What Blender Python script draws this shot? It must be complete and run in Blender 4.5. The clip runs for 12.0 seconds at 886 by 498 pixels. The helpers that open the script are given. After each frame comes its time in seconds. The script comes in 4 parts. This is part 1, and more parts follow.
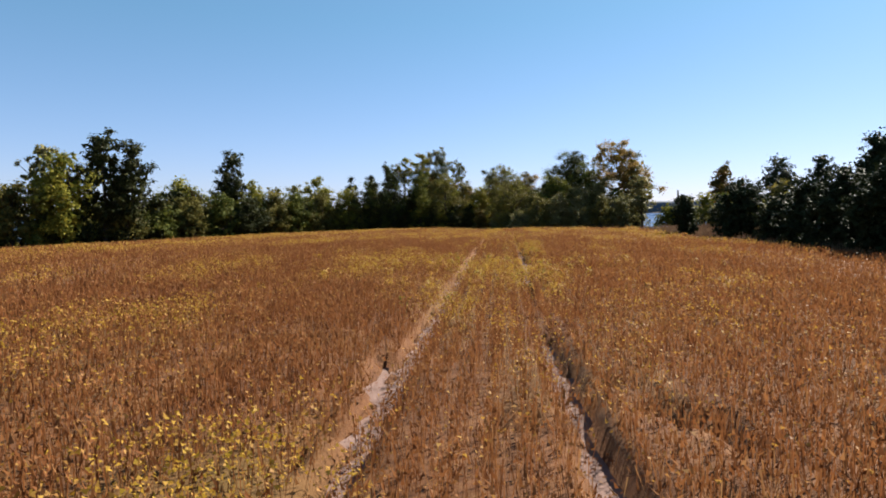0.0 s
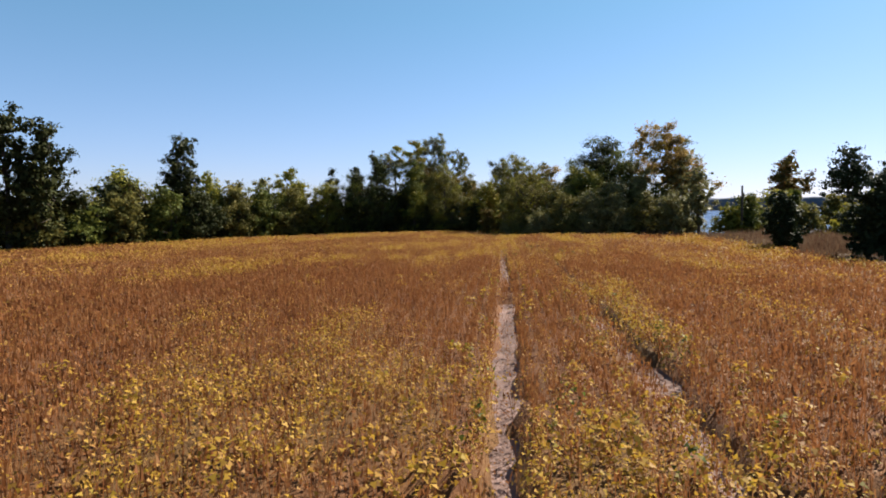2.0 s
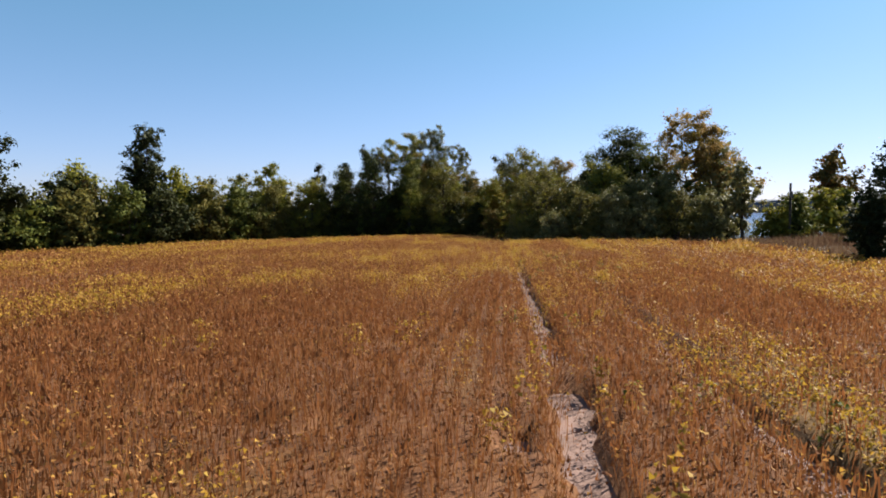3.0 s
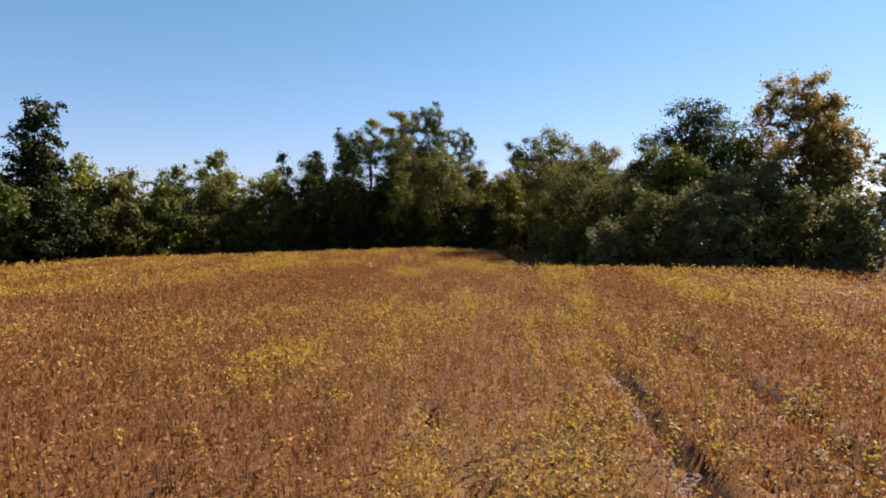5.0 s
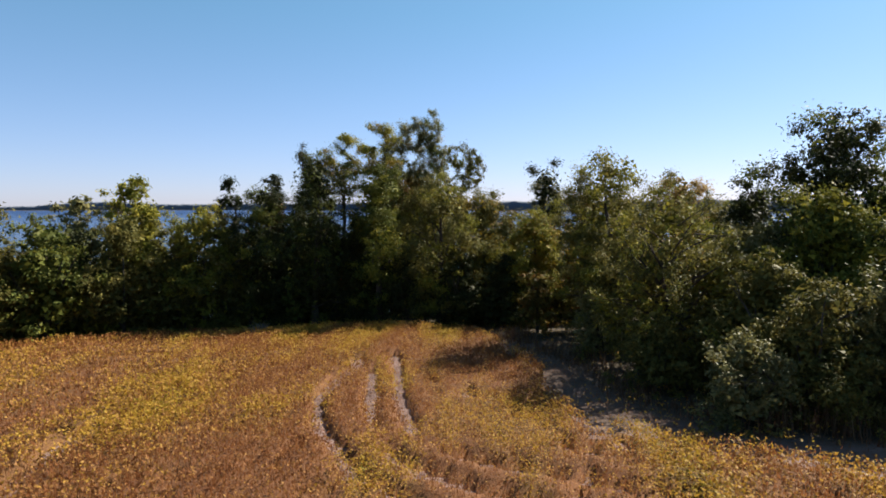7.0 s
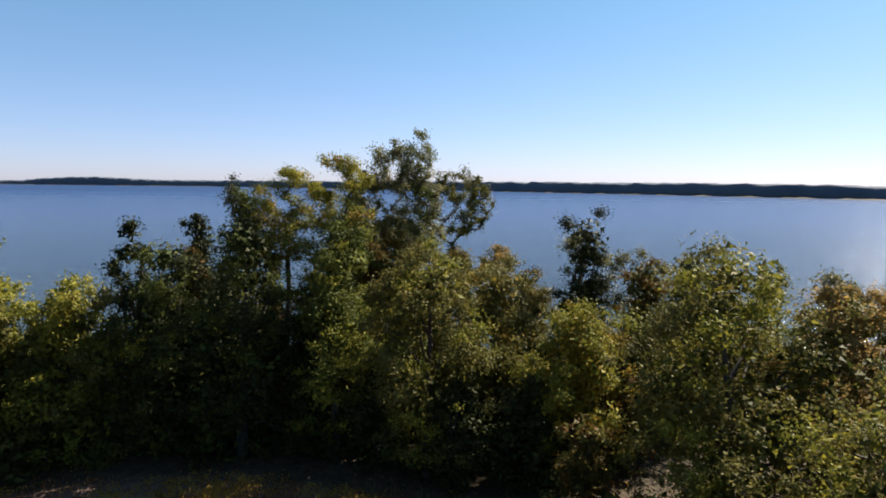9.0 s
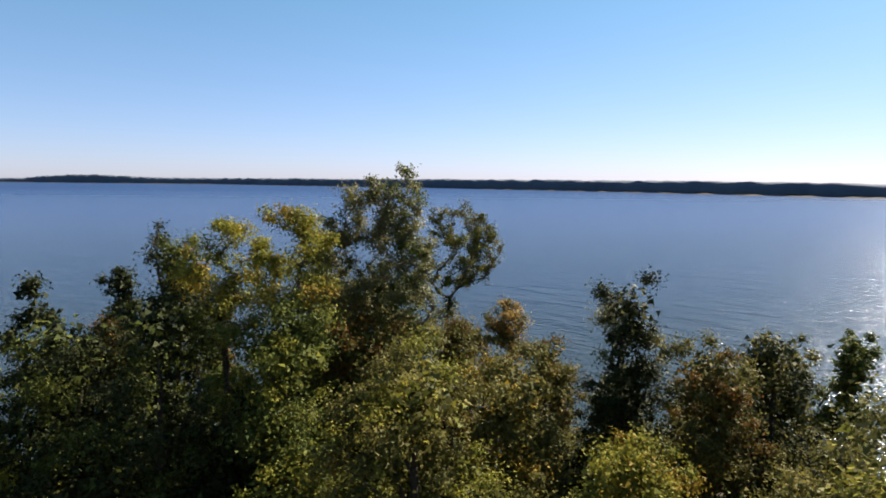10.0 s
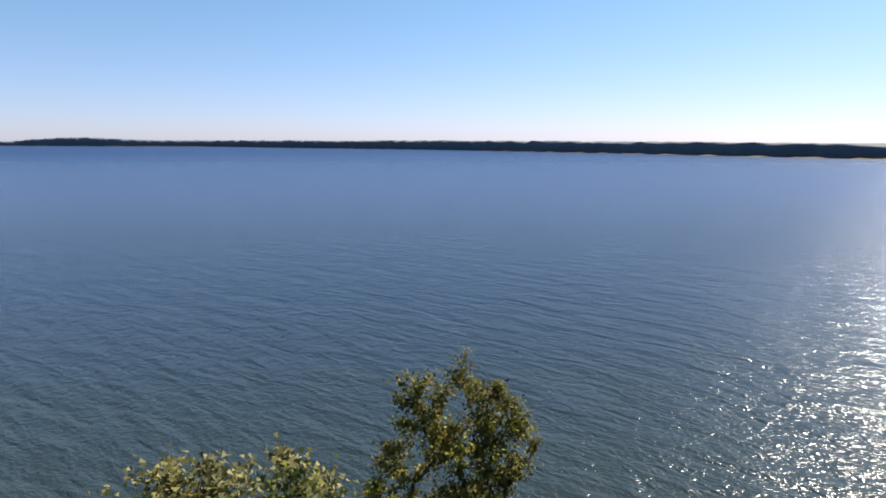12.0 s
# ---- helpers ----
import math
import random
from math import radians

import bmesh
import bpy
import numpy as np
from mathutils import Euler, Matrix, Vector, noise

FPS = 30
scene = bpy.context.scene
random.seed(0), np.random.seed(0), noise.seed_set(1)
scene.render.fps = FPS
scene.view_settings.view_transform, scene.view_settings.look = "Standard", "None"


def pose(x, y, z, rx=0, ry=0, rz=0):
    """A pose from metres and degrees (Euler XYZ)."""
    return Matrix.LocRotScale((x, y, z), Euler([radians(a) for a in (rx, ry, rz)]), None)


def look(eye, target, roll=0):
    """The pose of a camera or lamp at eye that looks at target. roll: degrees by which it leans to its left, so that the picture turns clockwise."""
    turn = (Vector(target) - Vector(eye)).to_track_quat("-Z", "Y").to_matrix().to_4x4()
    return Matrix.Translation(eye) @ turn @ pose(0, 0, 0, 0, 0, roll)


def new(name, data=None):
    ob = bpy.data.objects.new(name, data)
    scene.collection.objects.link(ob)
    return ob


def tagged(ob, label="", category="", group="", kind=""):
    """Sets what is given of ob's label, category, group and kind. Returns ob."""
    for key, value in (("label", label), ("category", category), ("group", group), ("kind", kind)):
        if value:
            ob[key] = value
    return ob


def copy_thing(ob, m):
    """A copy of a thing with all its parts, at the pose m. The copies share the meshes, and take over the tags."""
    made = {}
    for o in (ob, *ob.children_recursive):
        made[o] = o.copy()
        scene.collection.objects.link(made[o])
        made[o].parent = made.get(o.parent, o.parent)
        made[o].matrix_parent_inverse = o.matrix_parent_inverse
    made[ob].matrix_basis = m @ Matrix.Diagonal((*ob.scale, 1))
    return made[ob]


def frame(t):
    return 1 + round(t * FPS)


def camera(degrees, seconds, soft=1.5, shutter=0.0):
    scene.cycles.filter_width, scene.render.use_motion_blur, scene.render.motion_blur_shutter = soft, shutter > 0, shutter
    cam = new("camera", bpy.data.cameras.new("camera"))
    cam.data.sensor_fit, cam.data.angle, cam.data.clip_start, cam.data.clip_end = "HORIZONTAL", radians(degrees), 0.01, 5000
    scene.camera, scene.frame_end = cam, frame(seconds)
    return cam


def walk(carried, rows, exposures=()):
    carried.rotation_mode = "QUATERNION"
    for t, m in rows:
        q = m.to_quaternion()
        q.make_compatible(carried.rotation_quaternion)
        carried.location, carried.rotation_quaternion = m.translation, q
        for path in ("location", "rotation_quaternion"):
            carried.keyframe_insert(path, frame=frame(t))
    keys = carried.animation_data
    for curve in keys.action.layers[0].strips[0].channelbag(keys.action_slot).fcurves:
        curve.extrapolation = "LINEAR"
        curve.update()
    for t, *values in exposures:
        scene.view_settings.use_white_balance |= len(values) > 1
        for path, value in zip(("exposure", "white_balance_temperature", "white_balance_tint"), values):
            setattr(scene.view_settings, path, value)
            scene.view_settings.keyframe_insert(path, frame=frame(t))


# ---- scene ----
cam = camera(73.0, 12.0, 1.8)
# seconds, place in metres, pitch, lean and yaw in degrees
ROWS = [
    (0, 1.00, 0.15, 3.23, -3.50, 0.75, 0.97),
    (0.5, 0.94, 5.35, 3.34, -3.60, 0.72, 0.95),
    (1, 0.91, 10.58, 3.52, -3.74, 0.66, 0.98),
    (1.5, 0.87, 15.87, 3.70, -3.84, 0.59, 0.97),
    (2, 0.86, 21.12, 3.76, -3.85, 0.49, 0.95),
    (2.5, 0.85, 26.47, 3.76, -3.86, 0.40, 0.94),
    (3, 0.81, 31.85, 3.62, -3.71, 0.29, 0.89),
    (5, 0.48, 53.05, 4.65, -4.34, 0.18, 0.71),
    (5.5, 0.39, 58.14, 5.29, -4.37, 0.22, 0.64),
    (6, 0.25, 62.96, 6.08, -4.25, 0.27, 0.49),
    (6.5, 0.11, 67.62, 7.09, -4.07, 0.27, 0.43),
    (7, 0.01, 72.15, 8.26, -4.03, 0.19, 0.39),
    (9, 0.07, 89.40, 13.61, -6.15, -0.48, -0.06),
    (9.5, 0.23, 94.16, 14.89, -6.31, -0.51, -0.05),
    (10, 0.44, 98.99, 16.16, -6.44, -0.43, 0.04),
    (10.5, 0.62, 103.66, 17.41, -6.70, -0.34, 0.08),
    (11, 0.77, 108.45, 18.66, -7.08, -0.23, 0.08),
    (11.5, 0.91, 113.03, 20.03, -8.28, -0.17, 0.12),
    (12, 0.99, 117.59, 21.60, -10.22, -0.05, -0.25),
]
walk(cam, [(t, pose(x, y, z, 90 + pitch, lean, yaw)) for t, x, y, z, pitch, lean, yaw in ROWS])

# ---- light ----
def ramp(nodes, stops):
    r = nodes.new("ShaderNodeValToRGB")
    while len(r.color_ramp.elements) < len(stops):
        r.color_ramp.elements.new(0.5)
    for e, (p, c) in zip(r.color_ramp.elements, stops):
        e.position, e.color = p, (*c, 1)
    return r


SUN_AZIMUTH, SUN_HEIGHT = 51.0, 40.5
scene.view_settings.exposure = 1.71
world = bpy.data.worlds.new("sky")
scene.world = world
world.use_nodes = True
wn = world.node_tree.nodes
sky = wn.new("ShaderNodeTexSky")
sky.sky_type, sky.sun_disc = "NISHITA", False
sky.sun_elevation, sky.sun_rotation = radians(SUN_HEIGHT), radians(SUN_AZIMUTH)
sky.altitude = 1200
sky.air_density, sky.dust_density, sky.ozone_density = 1.0, 0.8, 3.2
# the sky's own colours, softened and a little cooler
soft = wn.new("ShaderNodeGamma")
soft.inputs[1].default_value = 0.72
tint = wn.new("ShaderNodeMix")
tint.data_type, tint.blend_type = "RGBA", "MULTIPLY"
tint.inputs["Factor"].default_value = 1.0
haze = ramp(wn, [(0.0, (0.92, 0.92, 1.22)), (0.3, (0.67, 0.98, 1.1))])
height = wn.new("ShaderNodeSeparateXYZ")
world.node_tree.links.new(wn.new("ShaderNodeTexCoord").outputs["Generated"], height.inputs[0])
world.node_tree.links.new(height.outputs["Z"], haze.inputs[0])
world.node_tree.links.new(haze.outputs[0], tint.inputs["B"])
world.node_tree.links.new(sky.outputs[0], soft.inputs[0])
world.node_tree.links.new(soft.outputs[0], tint.inputs["A"])
world.node_tree.links.new(tint.outputs["Result"], wn["Background"].inputs[0])
wn["Background"].inputs[1].default_value = 0.065
sun = new("sun", bpy.data.lights.new("sun", "SUN"))
sun.data.energy, sun.data.angle, sun.data.color = 5.0, radians(0.5), (1.0, 0.92, 0.8)
az, el = radians(SUN_AZIMUTH), radians(SUN_HEIGHT)
sun.matrix_world = look((80, 200, 90), (80 - math.sin(az) * math.cos(el), 200 - math.cos(az) * math.cos(el), 90 - math.sin(el)))


# ---- materials ----
def material(name):
    m = bpy.data.materials.new(name)
    m.use_nodes = True
    return m, m.node_tree.nodes, m.node_tree.links


def noise_node(nodes, links, scale, detail=4.0, rough=0.6, space="Object", stretch=None):
    co = nodes.new("ShaderNodeTexCoord")
    out = co.outputs[space]
    if stretch:
        mp = nodes.new("ShaderNodeMapping")
        mp.inputs["Scale"].default_value = stretch
        links.new(out, mp.inputs[0])
        out = mp.outputs[0]
    n = nodes.new("ShaderNodeTexNoise")
    n.inputs["Scale"].default_value, n.inputs["Detail"].default_value, n.inputs["Roughness"].default_value = scale, detail, rough
    links.new(out, n.inputs["Vector"])
    return n


def maths(nodes, links, op, a, b):
    n = nodes.new("ShaderNodeMath")
    n.operation = op
    for i, v in enumerate((a, b)):
        if isinstance(v, (int, float)):
            n.inputs[i].default_value = v
        else:
            links.new(v, n.inputs[i])
    return n.outputs[0]


def leaf_material(name, stops, through_light=0.4, patch=0.5, attribute="", gloss=0.07):
    """Leaves: the colour runs over the stops, leaf by leaf and in soft patches."""
    m, n, l = material(name)
    geo = n.new("ShaderNodeNewGeometry")
    patches = noise_node(n, l, 0.55, 2.0)
    v = maths(n, l, "MULTIPLY", geo.outputs["Random Per Island"], 1 - patch)
    p = maths(n, l, "MULTIPLY_ADD", patches.outputs[0], 1.9 * patch)
    p.node.inputs[2].default_value = -0.45 * patch
    v = maths(n, l, "ADD", v, p)
    if attribute:
        at = n.new("ShaderNodeAttribute")
        at.attribute_name = attribute
        v = maths(n, l, "MULTIPLY_ADD", geo.outputs["Random Per Island"], 0.45)
        v.node.inputs[2].default_value = -0.22
        v = maths(n, l, "ADD", v, at.outputs["Fac"])
    r = ramp(n, stops)
    l.new(v, r.inputs[0])
    bsdf = n["Principled BSDF"]
    l.new(r.outputs[0], bsdf.inputs["Base Color"])
    bsdf.inputs["Roughness"].default_value = 0.6
    bsdf.inputs["Specular IOR Level"].default_value = gloss
    tr = n.new("ShaderNodeBsdfTranslucent")
    l.new(r.outputs[0], tr.inputs[0])
    mix = n.new("ShaderNodeMixShader")
    mix.inputs[0].default_value = through_light
    l.new(bsdf.outputs[0], mix.inputs[1])
    l.new(tr.outputs[0], mix.inputs[2])
    l.new(mix.outputs[0], n["Material Output"].inputs[0])
    return m


def plain_material(name, stops, scale, roughness=0.9, bump=0.3, bump_scale=None, stretch=None, specular=0.2):
    m, n, l = material(name)
    tex = noise_node(n, l, scale, 6.0, 0.65, stretch=stretch)
    big = noise_node(n, l, scale * 0.13, 3.0)
    v = maths(n, l, "ADD", maths(n, l, "MULTIPLY", tex.outputs[0], 0.6), maths(n, l, "MULTIPLY", big.outputs[0], 0.4))
    r = ramp(n, stops)
    l.new(v, r.inputs[0])
    b = n["Principled BSDF"]
    l.new(r.outputs[0], b.inputs["Base Color"])
    b.inputs["Roughness"].default_value = roughness
    b.inputs["Specular IOR Level"].default_value = specular
    if bump:
        bn = n.new("ShaderNodeBump")
        bn.inputs["Strength"].default_value = bump
        bn.inputs["Distance"].default_value = 0.08
        fine = noise_node(n, l, bump_scale or scale * 3, 5.0, 0.7, stretch=stretch)
        l.new(fine.outputs[0], bn.inputs["Height"])
        l.new(bn.outputs[0], b.inputs["Normal"])
    return m


def crop_mass_material(name, stops, scale, *rest):
    """The dry mass of stalks, yellower where the crop still has its leaves."""
    m = plain_material(name, stops, scale, *rest)
    n, l = m.node_tree.nodes, m.node_tree.links
    at = n.new("ShaderNodeAttribute")
    at.attribute_name = "ripeness"
    mix = n.new("ShaderNodeMix")
    mix.data_type = "RGBA"
    old = n["Principled BSDF"].inputs["Base Color"].links[0].from_socket
    l.new(maths(n, l, "MULTIPLY", at.outputs["Fac"], 0.8), mix.inputs["Factor"])
    l.new(old, mix.inputs["A"])
    mix.inputs["B"].default_value = (0.09, 0.056, 0.015, 1)
    l.new(mix.outputs["Result"], n["Principled BSDF"].inputs["Base Color"])
    return m


def ground_material():
    """Pale soil, turning into brown litter and dull grass under the trees; the lane is darkened for their shade."""
    m = plain_material("soil_litter_and_shade", [(0.25, (0.076, 0.048, 0.038)), (0.45, (0.143, 0.092, 0.076)), (0.6, (0.191, 0.126, 0.108)), (0.75, (0.239, 0.171, 0.149))], 2.2, 0.95, 0.6, 9)
    n, l = m.node_tree.nodes, m.node_tree.links
    at = n.new("ShaderNodeAttribute")
    at.attribute_name = "litter_and_shade"
    rough = noise_node(n, l, 1.6, 5.0, 0.7)
    f = maths(n, l, "ADD", at.outputs["Fac"], maths(n, l, "MULTIPLY_ADD", rough.outputs[0], 0.8))
    f.node.inputs[1].links[0].from_node.inputs[2].default_value = -0.4
    lit = ramp(n, [(0.3, (0.015, 0.012, 0.007)), (0.5, (0.045, 0.033, 0.018)), (0.7, (0.080, 0.058, 0.035))])
    l.new(noise_node(n, l, 3.0, 6.0, 0.7).outputs[0], lit.inputs[0])
    mix = n.new("ShaderNodeMix")
    mix.data_type = "RGBA"
    old = n["Principled BSDF"].inputs["Base Color"].links[0].from_socket
    l.new(f, mix.inputs["Factor"])
    l.new(old, mix.inputs["A"])
    l.new(lit.outputs[0], mix.inputs["B"])
    l.new(mix.outputs["Result"], n["Principled BSDF"].inputs["Base Color"])
    return m


SOIL = ground_material()
BARK = plain_material("bark", [(0.3, (0.021, 0.016, 0.012)), (0.7, (0.072, 0.057, 0.045))], 6, 0.9, 0.5, 14, (1, 1, 0.3))
PALE_BARK = plain_material("pale_bark", [(0.3, (0.072, 0.060, 0.048)), (0.7, (0.204, 0.180, 0.150))], 6, 0.9, 0.4, 14, (1, 1, 0.3))
POLE_WOOD = plain_material("weathered_pole", [(0.3, (0.030, 0.024, 0.019)), (0.7, (0.078, 0.066, 0.054))], 3, 0.85, 0.3, 12, (1, 1, 0.1))
CANOPY = crop_mass_material("dry_crop_mass", [(0.3, (0.056, 0.023, 0.011)), (0.5, (0.103, 0.044, 0.018)), (0.7, (0.15, 0.074, 0.029))], 12, 0.95, 0.5, 26)
STEM = leaf_material("dry_stem", [(0.0, (0.103, 0.039, 0.015)), (0.35, (0.154, 0.058, 0.021)), (0.7, (0.194, 0.081, 0.029)), (1.0, (0.248, 0.141, 0.061))], 0.4, 0.35, gloss=0.04)
CROP_LEAF = leaf_material("soybean_leaf", [(0.0, (0.18, 0.073, 0.024)), (0.3, (0.29, 0.152, 0.045)), (0.55, (0.34, 0.2, 0.027)), (0.8, (0.28, 0.185, 0.023)), (1.0, (0.07, 0.09, 0.018))], 0.4, 0.3, "ripeness", 0.12)
# leaf of dark trees; also puts shade into the colour at the wood's edge
G_DARK = leaf_material("dark_or_shaded_leaf", [(0.1, (0.012, 0.015, 0.005)), (0.5, (0.026, 0.031, 0.009)), (0.9, (0.057, 0.055, 0.015))], 0.14)
G_MID = leaf_material("green_leaf", [(0.1, (0.033, 0.047, 0.011)), (0.5, (0.071, 0.084, 0.017)), (0.9, (0.141, 0.133, 0.023))], 0.3)
G_OLIVE = leaf_material("olive_leaf", [(0.1, (0.048, 0.049, 0.014)), (0.5, (0.096, 0.089, 0.024)), (0.9, (0.198, 0.155, 0.034))], 0.32)
G_YELLOW = leaf_material("yellow_green_leaf", [(0.1, (0.063, 0.076, 0.014)), (0.5, (0.151, 0.147, 0.022)), (0.9, (0.285, 0.231, 0.028))], 0.3)
G_GOLD = leaf_material("golden_leaf", [(0.1, (0.109, 0.073, 0.013)), (0.5, (0.218, 0.145, 0.020)), (0.9, (0.326, 0.218, 0.020))], 0.3)
G_GREY = leaf_material("grey_green_leaf", [(0.1, (0.062, 0.067, 0.026)), (0.5, (0.130, 0.121, 0.043)), (0.9, (0.248, 0.208, 0.065))], 0.34, gloss=0.22)
G_ORANGE = leaf_material("orange_leaf", [(0.1, (0.093, 0.074, 0.028)), (0.45, (0.236, 0.155, 0.050)), (0.9, (0.347, 0.211, 0.056))], 0.42)
G_RUST = leaf_material("rusty_leaf", [(0.1, (0.038, 0.038, 0.011)), (0.5, (0.091, 0.064, 0.014)), (0.9, (0.167, 0.058, 0.014))], 0.3)
G_CEDAR = leaf_material("cedar_leaf", [(0.1, (0.009, 0.014, 0.006)), (0.5, (0.017, 0.025, 0.009)), (0.9, (0.031, 0.037, 0.012))], 0.1, gloss=0.07)
DRY_GRASS = leaf_material("dry_grass", [(0.1, (0.069, 0.034, 0.019)), (0.5, (0.116, 0.066, 0.040)), (0.9, (0.190, 0.137, 0.084))], 0.3)
# distance haze is mixed into this leaf colour as blue-grey
FAR_LEAF_HAZED = plain_material("hazed_far_wood_leaf", [(0.3, (0.061, 0.072, 0.096)), (0.55, (0.080, 0.094, 0.116)), (0.75, (0.105, 0.110, 0.116))], 0.04, 0.95, 1.0, 0.6)


def water_material():
    m, n, l = material("lake_water")
    b = n["Principled BSDF"]
    sep = n.new("ShaderNodeSeparateXYZ")
    l.new(n.new("ShaderNodeTexCoord").outputs["Object"], sep.inputs[0])
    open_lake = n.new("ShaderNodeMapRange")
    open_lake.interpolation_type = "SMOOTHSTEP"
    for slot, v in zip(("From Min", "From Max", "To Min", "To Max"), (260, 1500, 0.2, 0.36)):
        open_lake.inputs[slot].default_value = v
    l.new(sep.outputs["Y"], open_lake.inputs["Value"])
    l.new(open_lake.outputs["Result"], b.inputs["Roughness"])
    # murky shallows by the shore; farther out the base colour holds reflected sky blue
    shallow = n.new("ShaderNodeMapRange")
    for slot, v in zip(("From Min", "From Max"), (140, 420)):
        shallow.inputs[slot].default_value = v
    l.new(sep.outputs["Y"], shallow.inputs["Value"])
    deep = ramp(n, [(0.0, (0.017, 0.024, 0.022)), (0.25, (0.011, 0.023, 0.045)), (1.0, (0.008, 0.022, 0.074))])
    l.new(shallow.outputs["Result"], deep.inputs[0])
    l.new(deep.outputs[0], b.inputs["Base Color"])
    # less gloss farther out, where the base colour carries the sky's reflection
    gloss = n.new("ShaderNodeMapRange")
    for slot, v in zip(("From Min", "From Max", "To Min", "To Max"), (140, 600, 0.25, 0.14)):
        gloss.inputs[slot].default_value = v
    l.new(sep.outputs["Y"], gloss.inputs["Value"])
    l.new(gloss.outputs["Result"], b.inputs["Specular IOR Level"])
    b.inputs["IOR"].default_value = 1.333
    co = n.new("ShaderNodeTexCoord")
    turn = n.new("ShaderNodeMapping")
    turn.inputs["Rotation"].default_value = (0, 0, radians(38))
    l.new(co.outputs["Object"], turn.inputs[0])

    def ripple(scale, detail, along, across, weight):
        st = n.new("ShaderNodeMapping")
        st.inputs["Scale"].default_value = (along, across, 1)
        l.new(turn.outputs[0], st.inputs[0])
        t = n.new("ShaderNodeTexNoise")
        t.inputs["Scale"].default_value, t.inputs["Detail"].default_value, t.inputs["Distortion"].default_value = scale, detail, 0.4
        l.new(st.outputs[0], t.inputs["Vector"])
        return maths(n, l, "MULTIPLY", t.outputs[0], weight)

    h = maths(n, l, "ADD", ripple(0.42, 2.0, 0.3, 1.0, 1.0), ripple(1.3, 3.0, 0.6, 1.0, 0.4))
    h = maths(n, l, "ADD", h, ripple(3.0, 2.0, 0.8, 1.0, 0.2))
    bn = n.new("ShaderNodeBump")
    bn.inputs["Strength"].default_value, bn.inputs["Distance"].default_value = 1.0, 0.58
    l.new(h, bn.inputs["Height"])
    l.new(bn.outputs[0], b.inputs["Normal"])
    return m


WATER = water_material()

# ---- the lie of the land ----
WATER_Z = -3.6
FIELD = np.array([(-120, -20), (24.4, -20), (24.6, 32), (25.6, 45), (27.2, 62), (27.6, 75), (27, 86), (20, 89.4), (13, 89.8), (11.2, 90.6), (9.5, 91.8), (6.4, 93.6), (5.3, 95.4), (4.9, 99),
                  (4.7, 104.5), (3.2, 109.7), (1.6, 112.6), (-1.5, 113.8), (-6, 116.2), (-10, 118.4), (-16, 118.4), (-22, 117.2), (-30, 111.5), (-42, 102.5), (-55, 92.5), (-70, 83), (-120, 55)], float)
LANE = [(-24, 119.8), (-16, 120.8), (-9, 120.4), (-3, 117), (2.4, 113.2), (5.2, 107.5), (6.4, 102.2), (6.9, 97.2), (7.8, 94.3), (9.8, 92.3), (13.5, 90.8), (20, 90.4), (28, 89)]
TRACKS = [
    [(-1.15, -6), (-0.25, 8), (0.45, 17), (1.7, 31), (2.8, 42), (3.8, 56), (4.9, 70), (5.3, 79)],
    [(1.9, -6), (2.75, 8), (3.3, 18), (4.5, 30), (5.2, 38), (6.1, 49), (7.9, 70), (8.6, 79)],
    [(9, 81), (6.4, 82.6), (4.6, 84), (2.3, 86.2), (-0.5, 87.9), (-3, 90.4), (-4.9, 94.5), (-5.7, 98), (-5.2, 102), (-4.6, 105)],
    [(8, 85.5), (4, 87.6), (0.5, 89.5), (-1.4, 91), (-2.3, 92.8), (-3, 95.2), (-3.4, 98), (-3.8, 102.2)],
    [(7, 88.5), (2, 90.8), (0.2, 91.7), (-1.1, 93.5), (-1.8, 96), (-2.2, 99), (-2.9, 105.5)],
    [(-12.8, 85), (-13.2, 89), (-13.8, 94), (-12.4, 99), (-9.6, 104.4), (-7, 107.5)],
]
# stretches of soil laid bare: place and half widths
BARE = [(-22.5, 107.3, 3.2, 0.4), (-17.6, 106.8, 2.2, 0.4), (-11.2, 103.2, 1.7, 0.5), (-13.8, 93, 0.5, 1.6), (-4.8, 104, 0.5, 1.3), (-3.0, 105, 0.4, 1.4), (-16, 117, 2.5, 0.5),
        (1.1, 25.8, 0.3, 0.7), (-0.6, 24.6, 0.5, 0.3), (5.0, 33, 0.35, 1.1), (-0.4, 57.6, 0.3, 0.5), (3.5, 58.5, 0.35, 1.0), (-0.4, 11, 0.25, 1.4)]
# stands that keep their leaves, yellow to green
LEAFY = [(1.7, 61, 1.4, 2.2), (2.3, 63.2, 0.5, 0.6), (16.5, 81.5, 3.0, 2.0), (-0.9, 36.2, 0.6, 0.9), (0.2, 35.2, 0.5, 0.9), (7, 43.8, 0.6, 2.0), (6.4, 39.5, 0.8, 2.0), (5.4, 34.5, 0.9, 1.6),
         (-17, 52, 7, 2.5), (-0.9, 9, 0.7, 1.5), (13, 20.5, 1.2, 1.5), (-1.4, 6, 0.8, 1.2), (2.3, 13.7, 0.4, 1.2), (-0.2, 5.5, 0.5, 1.2), (-4, 68, 3.5, 2), (-2, 111, 8, 3.5)]


